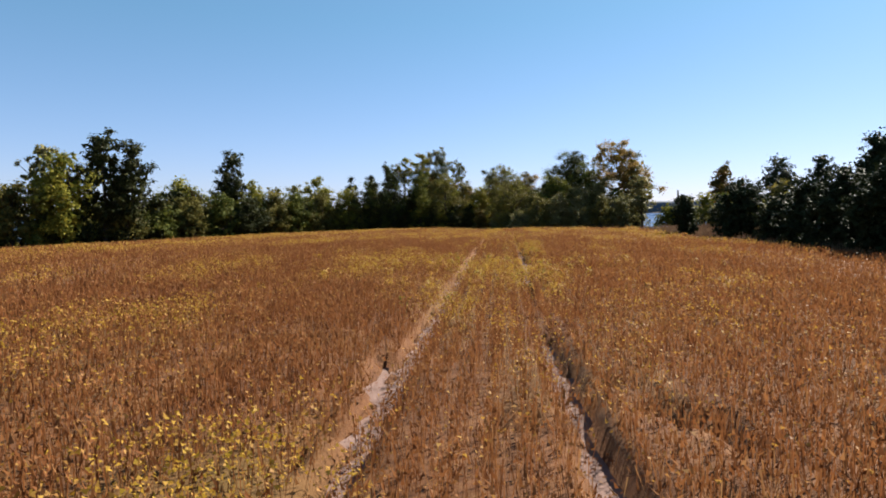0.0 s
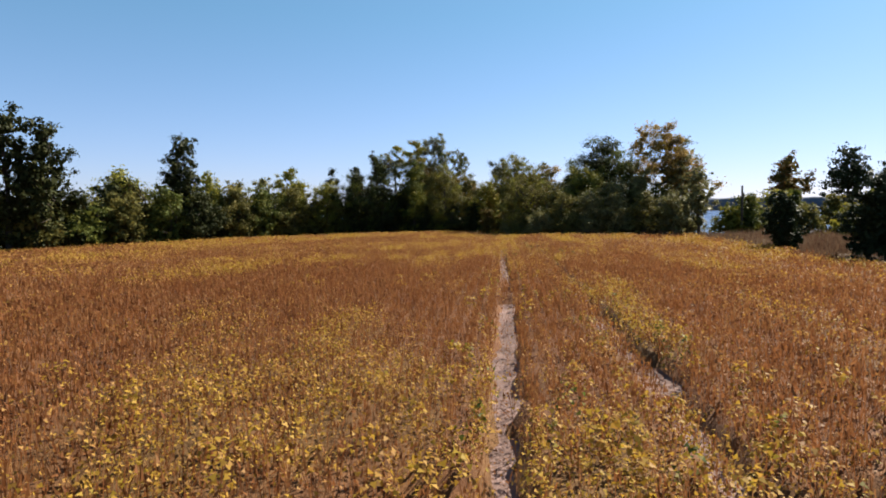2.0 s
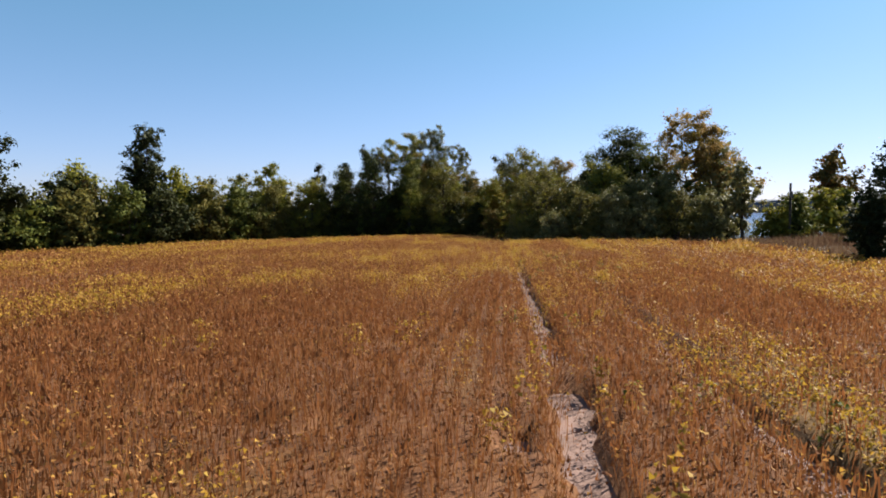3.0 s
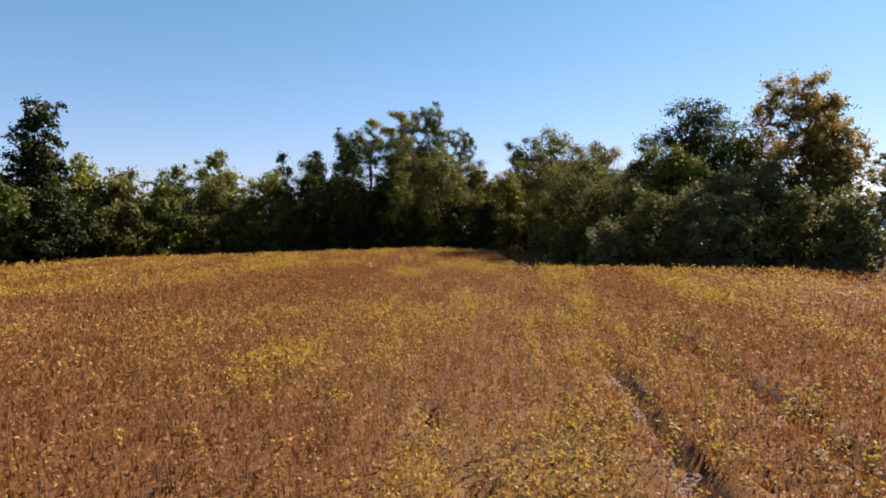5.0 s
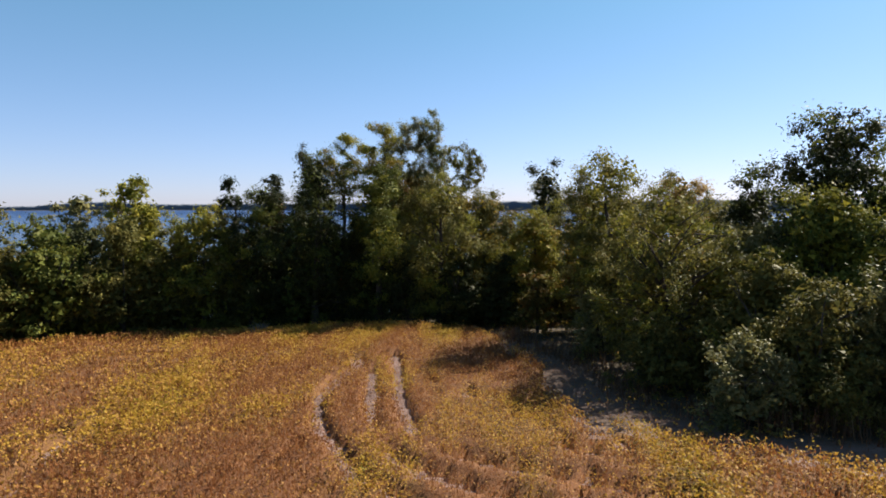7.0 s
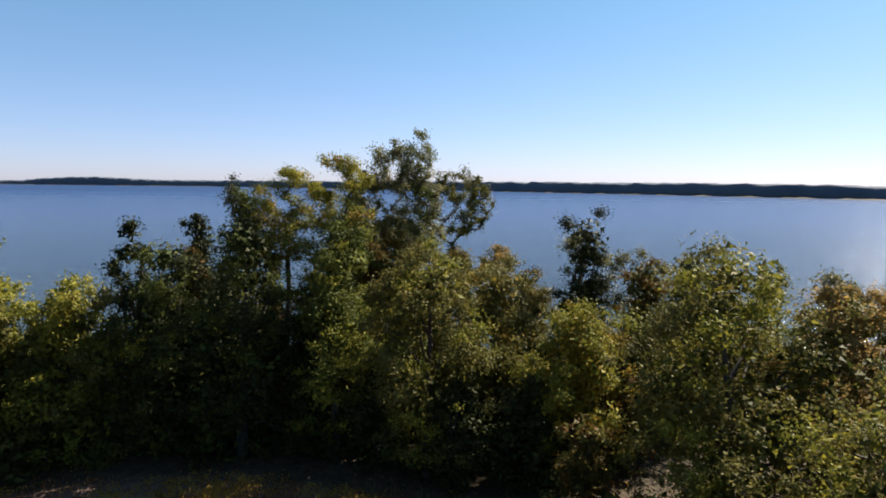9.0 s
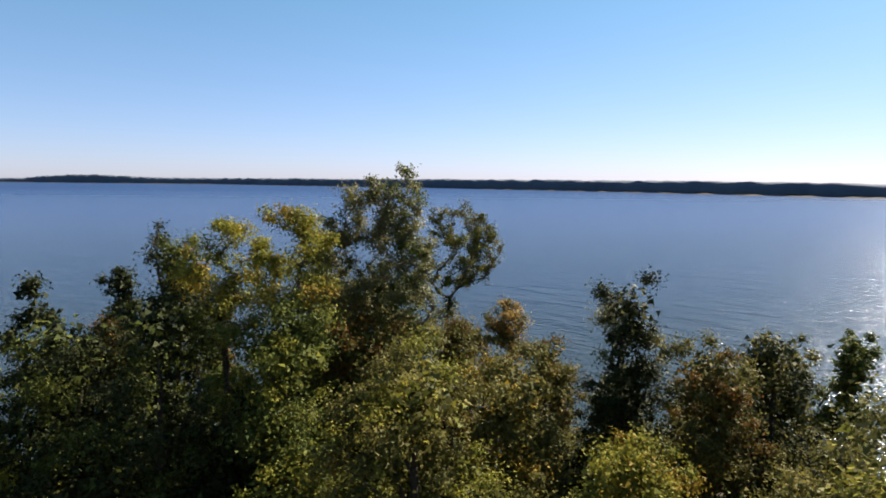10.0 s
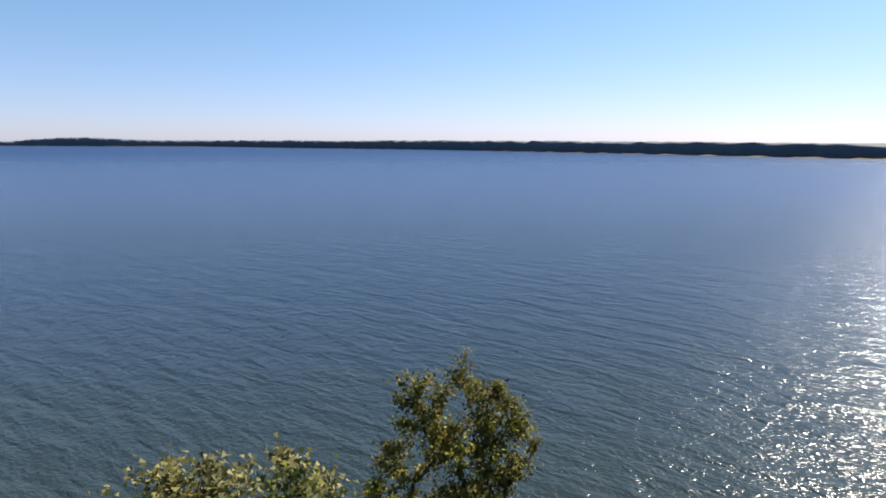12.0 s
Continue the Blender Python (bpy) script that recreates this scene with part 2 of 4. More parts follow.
def land(x, y):
    """Height of the ground, without the far shore."""
    x, y = np.asarray(x, float), np.asarray(y, float)
    z = np.interp(y, (-60, 20, 42, 71, 95, 106, 112, 119, 128, 134, 139, 160), (0.1, 0.1, 0.3, -0.1, -0.25, -0.32, -0.5, -1.0, -1.7, -2.6, -4.6, -8.0))
    z = z - 0.6 * np.clip((-4 - x) / 8, 0, 1) * np.clip((y - 105) / 13, 0, 1)
    side = np.clip(-0.028 * np.maximum(-10 - x, 0), -2.2, 0) + np.clip(-0.02 * np.maximum(x - 8, 0), -0.9, 0) * np.clip((78 - y) / 16, 0, 1) + 0.25 * np.clip((x - 6) / 6, 0, 1) * np.clip((y - 76) / 10, 0, 1) * np.clip((100 - y) / 8, 0, 1)
    return z + side * np.clip((138 - y) / 12, 0, 1)


def far_shore(x):
    return np.interp(x, (-4800, -2220, -978, -500, 0, 283, 455, 636, 1200, 2500, 4800), (3900, 3117, 2750, 2300, 1907, 1507, 1277, 977, 760, 620, 560))


def value_noise(x, y, size, seed):
    """Smooth noise in 0..1 over the plan."""
    u, v = np.asarray(x) / size + 1000, np.asarray(y) / size + 1000
    i, j = np.floor(u).astype(np.int64), np.floor(v).astype(np.int64)
    f, g = u - i, v - j
    f, g = f * f * (3 - 2 * f), g * g * (3 - 2 * g)

    def h(a, b):
        k = (a * 374761393 + b * 668265263 + seed * 974634777) & 0xFFFFFFFF
        k = ((k ^ (k >> 13)) * 1274126177) & 0xFFFFFFFF
        return ((k ^ (k >> 16)) & 0xFFFF) / 65535.0

    return (h(i, j) * (1 - f) + h(i + 1, j) * f) * (1 - g) + (h(i, j + 1) * (1 - f) + h(i + 1, j + 1) * f) * g


def line_distance(x, y, line):
    best = np.full(np.shape(x), 1e9)
    for (ax, ay), (bx, by) in zip(line[:-1], line[1:]):
        dx, dy = bx - ax, by - ay
        s = np.clip(((x - ax) * dx + (y - ay) * dy) / (dx * dx + dy * dy), 0, 1)
        best = np.minimum(best, np.hypot(x - ax - s * dx, y - ay - s * dy))
    return best


def inside_field(x, y):
    """Metres inside the edge of the field; below nought outside."""
    x, y = np.asarray(x, float), np.asarray(y, float)
    odd = np.zeros(x.shape, bool)
    for (ax, ay), (bx, by) in zip(FIELD, np.roll(FIELD, -1, 0)):
        if ay != by:
            odd ^= ((ay > y) != (by > y)) & (x < (bx - ax) * (y - ay) / (by - ay) + ax)
    d = line_distance(x, y, [tuple(p) for p in FIELD] + [tuple(FIELD[0])])
    return np.where(odd, d, -d)


def crop_cover(x, y, wider=0.0):
    """1 where the crop stands full, 0 on bare soil."""
    edge = inside_field(x, y) + 0.9 * (value_noise(x, y, 1.3, 3) - 0.5)
    cover = np.clip(edge / 0.5, 0, 1)
    for k, line in enumerate(TRACKS):
        d = line_distance(x, y, line) + 0.16 * (value_noise(x, y, 0.45, 60 + k) - 0.5) + 0.1 * (value_noise(x, y, 0.2, 70 + k) - 0.5)
        strength = np.clip((value_noise(x, y, 3.1, 20 + k) - (0.08 if k < 2 else 0.12 if k < 5 else 0.35)) * 4, 0, 1)
        half = (0.06 if k < 2 else 0.12) + 0.18 * value_noise(x, y, 1.4, 40 + k)
        cover = cover * (1 - strength * np.clip((half + wider + 0.14 - d) / (0.14 + wider), 0, 1))
    for px, py, rx, ry in BARE:
        d = np.hypot((x - px) / rx, (y - py) / ry) + 0.7 * (value_noise(x, y, 0.5, 81) - 0.5)
        cover = cover * np.clip((d - 0.75) / 0.3, 0, 1)
    spots = value_noise(x, y, 0.9, 7) * 0.6 + value_noise(x, y, 0.45, 8) * 0.4
    thin = np.exp(-(((y - 25.5) / 4) ** 2)) * (0.03 + 0.06 * np.exp(-(((x - 2) / 7) ** 2))) + 0.07 * np.clip(1 - inside_field(x, y) / 9, 0, 1)
    return cover * np.clip((spots - 0.17 - thin) / 0.09, 0, 1)


def mesh_object(name, verts, faces, mat, parent=None, smooth=False):
    """One mesh from arrays of places and of faces of equal corner count."""
    verts, faces = np.asarray(verts, np.float32), np.asarray(faces, np.int32)
    me = bpy.data.meshes.new(name)
    count, corners = faces.shape
    me.vertices.add(len(verts))
    me.vertices.foreach_set("co", verts.ravel())
    me.loops.add(count * corners)
    me.loops.foreach_set("vertex_index", faces.ravel())
    me.polygons.add(count)
    me.polygons.foreach_set("loop_start", np.arange(0, count * corners, corners, dtype=np.int32))
    if smooth:
        me.polygons.foreach_set("use_smooth", np.ones(count, bool))
    me.materials.append(mat)
    me.update(calc_edges=True)
    ob = new(name, me)
    if parent:
        ob.parent = parent
    return ob


def grid_faces(rows, cols):
    i = np.arange(rows - 1)[:, None] * cols + np.arange(cols - 1)
    i = i.ravel()
    return np.stack([i, i + 1, i + 1 + cols, i + cols], 1)


def steps(*spans):
    """Coordinates from (start, end, step) spans, each running on from the one before."""
    return np.unique(np.round(np.concatenate([np.arange(a, b + s * 0.5, s) for a, b, s in spans]), 3))


def build_ground():
    xs = steps((-4800, -1000, 190), (-1000, -140, 43), (-140, -10, 2), (-10, 30, 1), (30, 100, 2), (100, 1000, 45), (1000, 4800, 190))
    ys = steps((-4800, -600, 350), (-600, -60, 45), (-60, 84, 2), (84, 116, 1), (116, 170, 2), (170, 500, 33), (500, 3300, 40), (3300, 4800, 150))
    gx, gy = np.meshgrid(xs, ys)
    rise = np.clip((gy - far_shore(gx) - 14) / 40, -1, 1.5) * 4
    z = np.where(gy > 300, rise + np.clip((gy - far_shore(gx)) * 0.012, 0, 2) - 0.5, land(gx, gy))
    near = (np.abs(gx) < 140) & (gy < 140)
    z = z + np.where(near, 0.12 * (value_noise(gx, gy, 5, 1) - 0.5), 0)
    ob = mesh_object("ground", np.stack([gx, gy, z], -1).reshape(-1, 3), grid_faces(len(ys), len(xs)), SOIL, smooth=True)
    at = ob.data.attributes.new("litter_and_shade", "FLOAT", "POINT")
    # the lane's soil is darkened by stretches to stand in for tree shade
    soil = np.maximum(np.clip(inside_field(gx, gy) + 0.5, 0, 1), np.interp(gy, (93, 96, 112, 115), (0.75, 0.4, 0.4, 0.05)) * np.clip((2.4 - line_distance(gx, gy, LANE)) / 1.2, 0, 1))
    at.data.foreach_set("value", (1 - soil).ravel().astype(np.float32))
    tagged(ob, "pale dry soil strewn with litter, the lane darkened for shade", "ground", kind="structure")


build_ground()

lx, ly = np.meshgrid(steps((-4800, 4800, 400)), steps((100, 4500, 400)))
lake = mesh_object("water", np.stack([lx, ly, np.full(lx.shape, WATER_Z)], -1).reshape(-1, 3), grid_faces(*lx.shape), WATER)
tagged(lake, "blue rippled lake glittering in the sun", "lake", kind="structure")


# ---- leaves and wood ----
def leaf_blades(rng, p, normal, length, width):
    """Pointed leaves at the places p, facing along normal."""
    n = len(p)
    r = rng.normal(size=(n, 3))
    a = np.cross(normal, r)
    a /= np.linalg.norm(a, axis=1, keepdims=True) + 1e-9
    b = np.cross(normal, a)
    L = (length * rng.uniform(0.65, 1.3, n))[:, None]
    W = L * width
    lift = normal * L * 0.14
    v = np.stack([p - a * L * 0.35 + b * W * 0.5, p - a * L * 0.35 - b * W * 0.5 + lift, p + a * L * 0.65], 1)
    return v.reshape(-1, 3)


def leaf_faces(n):
    return np.arange(3 * n, dtype=np.int32).reshape(n, 3)


def unit(v):
    return v / (np.linalg.norm(v, axis=-1, keepdims=True) + 1e-9)


def tube(path, r0, r1, sides=6):
    """A tapered tube round a path: places and faces."""
    path = np.asarray(path, float)
    k = len(path)
    way = unit(np.gradient(path, axis=0))
    ref = np.where(np.abs(way[:, 2:3]) < 0.9, [[0, 0, 1.0]], [[1.0, 0, 0]])
    u = unit(np.cross(way, ref))
    w = np.cross(way, u)
    ang = np.linspace(0, 2 * np.pi, sides, endpoint=False)
    rad = np.linspace(r0, r1, k)[:, None, None]
    v = path[:, None] + rad * (np.cos(ang)[None, :, None] * u[:, None] + np.sin(ang)[None, :, None] * w[:, None])
    i = np.arange(k - 1)[:, None] * sides + np.arange(sides)
    j = np.arange(k - 1)[:, None] * sides + (np.arange(sides) + 1) % sides
    f = np.stack([i, j, j + sides, i + sides], -1).reshape(-1, 4)
    return v.reshape(-1, 3), f


def joined(pieces):
    vs, fs, off = [], [], 0
    for v, f in pieces:
        vs.append(v)
        fs.append(f + off)
        off += len(v)
    return np.concatenate(vs), np.concatenate(fs)


PROFILES = {
    "round": ((0, 0.06, 0.25, 0.5, 0.75, 0.92, 1), (0.55, 0.8, 1.0, 0.98, 0.8, 0.48, 0.12)),
    "bush": ((0, 0.1, 0.35, 0.65, 0.88, 1), (0.85, 1.0, 1.0, 0.85, 0.5, 0.15)),
    "dome": ((0, 0.1, 0.35, 0.6, 0.8, 0.93, 1), (0.75, 0.92, 1.0, 0.97, 0.85, 0.6, 0.25)),
    "spire": ((0, 0.1, 0.3, 0.5, 0.75, 0.9, 1), (0.8, 1.0, 0.95, 0.75, 0.55, 0.4, 0.2)),
    "oval": ((0, 0.15, 0.4, 0.65, 0.88, 1), (0.35, 0.75, 1.0, 0.9, 0.5, 0.1)),
    "tower": ((0, 0.15, 0.45, 0.7, 0.9, 1), (0.6, 0.85, 1.0, 0.85, 0.55, 0.15)),
    "cedar": ((0, 0.06, 0.25, 0.5, 0.75, 1), (0.5, 0.85, 1.0, 0.8, 0.5, 0.06)),
    "vase": ((0, 0.2, 0.5, 0.75, 0.92, 1), (0.2, 0.5, 0.85, 1.0, 0.75, 0.25)),
}
TREES = [0]


def tree(name, label, x, y, top, radius, leaf, shape="round", bare=0.12, clumps=70, clump=0.3, bark=None, stems=1,
         accent=None, limbs=12, category="tree", group="", width=0.75, cover=1.0, least=0.12):
    """A tree or shrub: a trunk with limbs, and a crown of leaves gathered in clumps round a dense heart. bare: the part of the height below the crown."""
    TREES[0] += 1
    if category == "tree":
        top, radius = top + 0.7, radius * (1.45 if y > 98 and shape in ("round", "oval") else 1.25)
    size = min(max(0.0046 * 1.68 * abs(x - 0.5), least), 0.4)
    leaves = int(min(cover * 2.0 * math.pi * radius * 0.8 * (1 - bare) * (top - float(land(x, y))) / (0.4 * size * size), 36000))
    rng = np.random.default_rng(100 + TREES[0])
    z0 = float(land(x, y)) - 0.05
    height = top - z0
    root = new(name)
    root.location = (x, y, z0)
    tagged(root, label, category, group)
    us, rs = PROFILES[shape]
    base = bare * height
    # the crown is a heap of lobes, each lobe a heap of clumps, each clump a spray of leaves
    count = {"round": 10, "dome": 14, "spire": 9, "bush": 12, "oval": 8, "tower": 9, "vase": 8, "cedar": 9}[shape]
    clumps = int(clumps * 1.5)
    lean = rng.uniform(-0.04, 0.04, 2) * height
    u = (np.arange(count) + rng.uniform(0.1, 0.9, count)) / count
    ang = np.arange(count) * 2.4 + rng.uniform(0, 6) + rng.uniform(-0.5, 0.5, count)
    wide = radius * rng.uniform(0.42, 0.68, count) * np.interp(u, (0, 0.7, 1), (1, 0.95, 0.75))
    high = np.minimum(wide * rng.uniform(1.0, 1.6, count), 0.36 * (height - base))
    off = np.maximum(np.interp(u, us, rs) * radius - wide, 0.1 * radius) * rng.uniform(0.75, 1.25, count)
    mid_z = base + high * 0.6 + u * (height - base - 1.6 * high)
    off[-1] *= 0.3
    high[-1] = max(0.8 * high[-1], 0.16 * (height - base))
    wide[-1] *= 1.5
    mid_z[-1] = height - high[-1]
    lobe = np.stack([off * np.cos(ang) + lean[0] * u, off * np.sin(ang) + lean[1] * u, mid_z], 1)
    part = wide ** 2 / (wide ** 2).sum()
    of = rng.choice(count, clumps, p=part)
    way = unit(rng.normal(size=(clumps, 3)) + (0, 0, 0.35))
    size_c = radius * clump * rng.uniform(0.4, 1.05, clumps)
    reach = rng.uniform(0.35, 1, clumps) ** 0.5 * rng.uniform(0.85, 1.12, clumps)
    c = lobe[of] + way * (np.stack([wide, wide, high], 1)[of] - size_c[:, None] * 0.45) * reach[:, None]
    # half of the clumps fill the whole outline between the lobes
    hu, ha = rng.uniform(0, 1, clumps) ** 1.15, rng.uniform(0, 2 * np.pi, clumps)
    ragged = 1 + 0.2 * np.sin(ha * 2 + ang[0] + 3 * hu) + 0.16 * np.sin(ha * 3 + 9 * hu + ang[1])
    hr = np.maximum(np.interp(hu, us, rs) * radius * ragged - size_c * 0.4, 0.02) * np.sqrt(rng.uniform(0.1, 1, clumps))
    body = np.stack([hr * np.cos(ha) + lean[0] * hu, hr * np.sin(ha) + lean[1] * hu, base + hu * (height - base) * (0.88 + 0.1 * np.sin(2 * ha + ang[2])) - size_c * 0.3], 1)
    c = np.where(rng.uniform(size=(clumps, 1)) < 0.5, body, c)
    c[:, 2] = np.maximum(c[:, 2], size_c * 0.55)
    share = size_c ** 2 / (size_c ** 2).sum()
    which = rng.choice(clumps, leaves, p=share)
    d = unit(rng.normal(size=(leaves, 3)))
    far = np.minimum(np.abs(rng.normal(size=leaves)) * 0.45 + 0.15, 1.1)
    p = c[which] + d * (size_c[which] * far)[:, None] * (1, 1, 0.75)
    # large leaves crowd the heart of each lobe and keep the light out
    heart = rng.uniform(size=leaves) < 0.16
    k = rng.choice(count, leaves, p=part)
    inner = lobe[k] + d * np.stack([wide, wide, high], 1)[k] * rng.uniform(0.05, 0.55, leaves)[:, None]
    inner = np.where(rng.uniform(size=(leaves, 1)) < 0.5, inner, c[which] * (0.62, 0.62, 0.84))
    p = np.where(heart[:, None], inner, p)
    p[:, 2] = np.maximum(p[:, 2], 0.08)
    nrm = unit(d * 0.6 + rng.normal(size=(leaves, 3)) * 0.6 + (0, 0, 0.5))
    crown = mesh_object("crown", leaf_blades(rng, p, nrm, size * np.where(heart, 2.3, 1.0), width), leaf_faces(leaves), leaf, root)
    if accent:
        crown.data.materials.append(accent)
        odd = rng.uniform(size=clumps) < 0.3
        crown.data.polygons.foreach_set("material_index", odd[which].astype(np.int32))
    # wood
    pieces = []
    r_base = 0.02 * height + 0.02 * radius
    heads = []
    for s in range(stems):
        a = rng.uniform(0, 2 * np.pi)
        spread = 0 if stems == 1 else radius * rng.uniform(0.25, 0.6)
        tip = np.array([lean[0] + spread * math.cos(a), lean[1] + spread * math.sin(a), height * (0.8 if stems == 1 else rng.uniform(0.5, 0.7))])
        t = np.linspace(0, 1, 7)[:, None]
        wob = np.cumsum(rng.normal(size=(7, 3)) * 0.012 * height, 0) * (1, 1, 0) * t
        path = tip * t + wob + (0, 0, -0.15)
        path[:, :2] *= t ** 0.3
        heads.append(path)
        pieces.append(tube(path, r_base / math.sqrt(stems), r_base * 0.1, 7))
    for k in rng.permutation(clumps)[:limbs]:
        path = heads[int(rng.integers(len(heads)))]
        h = c[k, 2] * rng.uniform(0.5, 0.85)
        s = np.array([np.interp(h, path[:, 2], path[:, i]) for i in range(3)])
        mid = (s + c[k]) / 2 + (0, 0, 0.08 * height * rng.uniform(-0.2, 1)) + rng.normal(size=3) * 0.03 * height
        t = np.linspace(0, 1, 4)[:, None]
        pieces.append(tube((1 - t) ** 2 * s + 2 * t * (1 - t) * mid + t * t * c[k], r_base * 0.24, r_base * 0.04, 5))
        for q in range(1):
            e = c[k] + unit(rng.normal(size=3)) * size_c[k] * 0.9
            pieces.append(tube([mid, (mid + e) / 2 + rng.normal(size=3) * 0.05, e], r_base * 0.12, r_base * 0.03, 4))
    v, f = joined(pieces)
    mesh_object("trunk", v, f, bark or BARK, root, smooth=True)
    return root


def branching_tree(name, label, x, y, fork, lobes, leaf, leaves, size, tips, spray=0.3, bark=None, accent=None, thick=0.02, shape_width=0.75, base_lean=(0, 0)):
    """An open tree whose limbs fork again and again towards tips within its lobes (x, y, z, half width, half height)."""
    TREES[0] += 1
    rng = np.random.default_rng(100 + TREES[0])
    z0 = float(land(x, y)) - 0.05
    root = new(name)
    root.location = (x, y, z0)
    tagged(root, label, "tree")
    lobes = np.array(lobes, float) - (x, y, z0, 0, 0)
    part = lobes[:, 3] ** 1.5 * lobes[:, 4] ** 0.7
    of = rng.choice(len(lobes), tips, p=part / part.sum())
    way = unit(rng.normal(size=(tips, 3)) + (0, 0, 0.25))
    aim = lobes[of, :3] + way * lobes[of][:, [3, 3, 4]] * (rng.uniform(0.1, 1, tips) ** 0.45)[:, None]
    trunk = np.linspace(0, 1, 6)[:, None] * np.array([base_lean[0], base_lean[1], fork - z0])
    trunk[1:-1, :2] += rng.normal(size=(4, 2)) * 0.08
    nodes = [tuple(p) for p in trunk]
    parent = [-1, 0, 1, 2, 3, 4]
    lines = []
    for k in np.argsort(np.linalg.norm(aim - trunk[-1], axis=1)):
        a = np.array(nodes)
        gap = np.linalg.norm(a - aim[k], axis=1) + 2.2 * np.maximum(a[:, 2] + 0.35 - aim[k, 2], 0)
        gap[:3] += 20
        j = int(np.argmin(gap))
        b = aim[k] - a[j]
        bow = rng.normal(size=3) * 0.07 * np.linalg.norm(b) - (0, 0, 0.06 * np.linalg.norm(b))
        run = [j]
        for f in (0.34, 0.67, 1.0):
            nodes.append(tuple(a[j] + b * f + bow * math.sin(f * math.pi)))
            parent.append(run[-1])
            run.append(len(nodes) - 1)
        lines.append((k, run))
    load = np.zeros(len(nodes))
    for _, run in lines:
        i = run[-1]
        while i >= 0:
            load[i] += 1
            i = parent[i]
    place = np.array(nodes)
    rad = thick * np.maximum(load, 0.6) ** 0.46
    pieces = [tube(place[:6] - (0, 0, 0.1), rad[0] * 1.25, rad[5], 8)]
    for _, run in lines:
        pieces.append(tube(place[run], min(rad[run[1]] * 1.1, rad[run[0]]), rad[run[-1]] * 0.6, 5))
    v, f = joined(pieces)
    mesh_object("trunk", v, f, bark or BARK, root, smooth=True)
    inner = np.array([run[1] for _, run in sorted(lines)])
    which = rng.integers(tips, size=leaves)
    along = rng.uniform(0.05, 1.1, leaves) ** 0.7
    p = place[inner[which]] * (1 - along[:, None]) + aim[which] * along[:, None]
    d = rng.normal(size=(leaves, 3))
    p = p + d * (spray * rng.uniform(0.45, 1.25, tips)[which])[:, None] * (1, 1, 0.7)
    nrm = unit(d * 0.3 + rng.normal(size=(leaves, 3)) * 0.7 + (0, 0, 0.6))
    crown = mesh_object("crown", leaf_blades(rng, p, nrm, size, shape_width), leaf_faces(leaves), leaf, root)
    if accent:
        crown.data.materials.append(accent)
        crown.data.polygons.foreach_set("material_index", (rng.uniform(size=tips) < 0.3)[which].astype(np.int32))
    return root


# ---- trees along the field's far left side ----
tree("oak_tree", "tall dark green tree with a narrow crown above the hedge", -41.3, 113.5, 15.2, 2.9, G_DARK, "round", 0.3, 60, 0.34)
tree("oak_tree", "tall dark green tree with a double crown", -54.3, 94.5, 16.8, 4.0, G_DARK, "round", 0.12, 70, 0.32)
tree("oak_tree", "tall dark green tree with a rounded crown", -50.2, 96, 15.2, 3.8, G_DARK, "round", 0.08, 60, 0.32)
tree("maple_tree", "broad yellow-green tree at the field's edge", -58, 89.5, 13.0, 4.9, G_YELLOW, "round", 0.1, 80, 0.28)
tree("maple_tree", "thin grey-green tree beside the field", -63.5, 92.5, 14.6, 2.8, G_GREY, "vase", 0.3, 40, 0.28)
tree("maple_tree", "broad yellow-green tree behind the hedge", -51.5, 114.5, 10.6, 5.0, G_YELLOW, "round", 0.05, 80, 0.28)
tree("hickory_tree", "olive green tree in the hedge", -64, 87, 8.8, 5.2, G_OLIVE, "bush", 0.03, 80, 0.26)
tree("hickory_tree", "olive green tree in the hedge", -72, 90, 9.5, 5.6, G_DARK, "bush", 0.03, 70, 0.28)
tree("hickory_tree", "green tree in the hedge", -82, 84, 10, 5.5, G_OLIVE, "bush", 0.03, 70, 0.28)
tree("maple_tree", "yellow-green tree in the hedge", -37.5, 113.5, 9.6, 3.4, G_YELLOW, "round", 0.05, 60, 0.3)
tree("hickory_tree", "olive green tree in the hedge", -33, 114.5, 8.4, 3.4, G_OLIVE, "bush", 0.04, 60, 0.3)
tree("willow_tree", "feathery yellow tree above the hedge", -26.8, 123.5, 10.6, 3.0, G_YELLOW, "vase", 0.2, 60, 0.26)
tree("willow_tree", "grey-green feathery tree above the hedge", -31, 123.5, 9.4, 2.6, G_GREY, "vase", 0.2, 50, 0.26)
SHRUBS_LEFT = [(-67, 84.5, 4), (-60, 88.5, 5), (-57, 91.5, 5.6), (-51, 95.5, 6.4), (-47, 99.5, 6), (-43.5, 102.5, 7.0), (-39.5, 105.5, 7.4), (-35.5, 107.5, 7.2),
               (-32.5, 112.5, 8.3), (-29.5, 115.2, 8.9), (-25.5, 118.6, 8.8), (-41, 109, 8.6), (-30, 118.5, 8.6), (-46, 104, 8), (-36, 113, 8.4), (-25, 121.5, 8.6)]
for k, (x, y, h) in enumerate(SHRUBS_LEFT):
    tree("shrub", "dense olive green shrub at the field's edge", x, y, float(land(x, y)) + h + (1.1 if x > -40 else 0.4), 3.2 + 0.13 * h, (G_OLIVE, G_MID, G_DARK, G_OLIVE, G_MID)[k % 5], "bush", 0.0, 60, 0.3,
         stems=4, limbs=14, category="shrub", group="shrubs along the field")

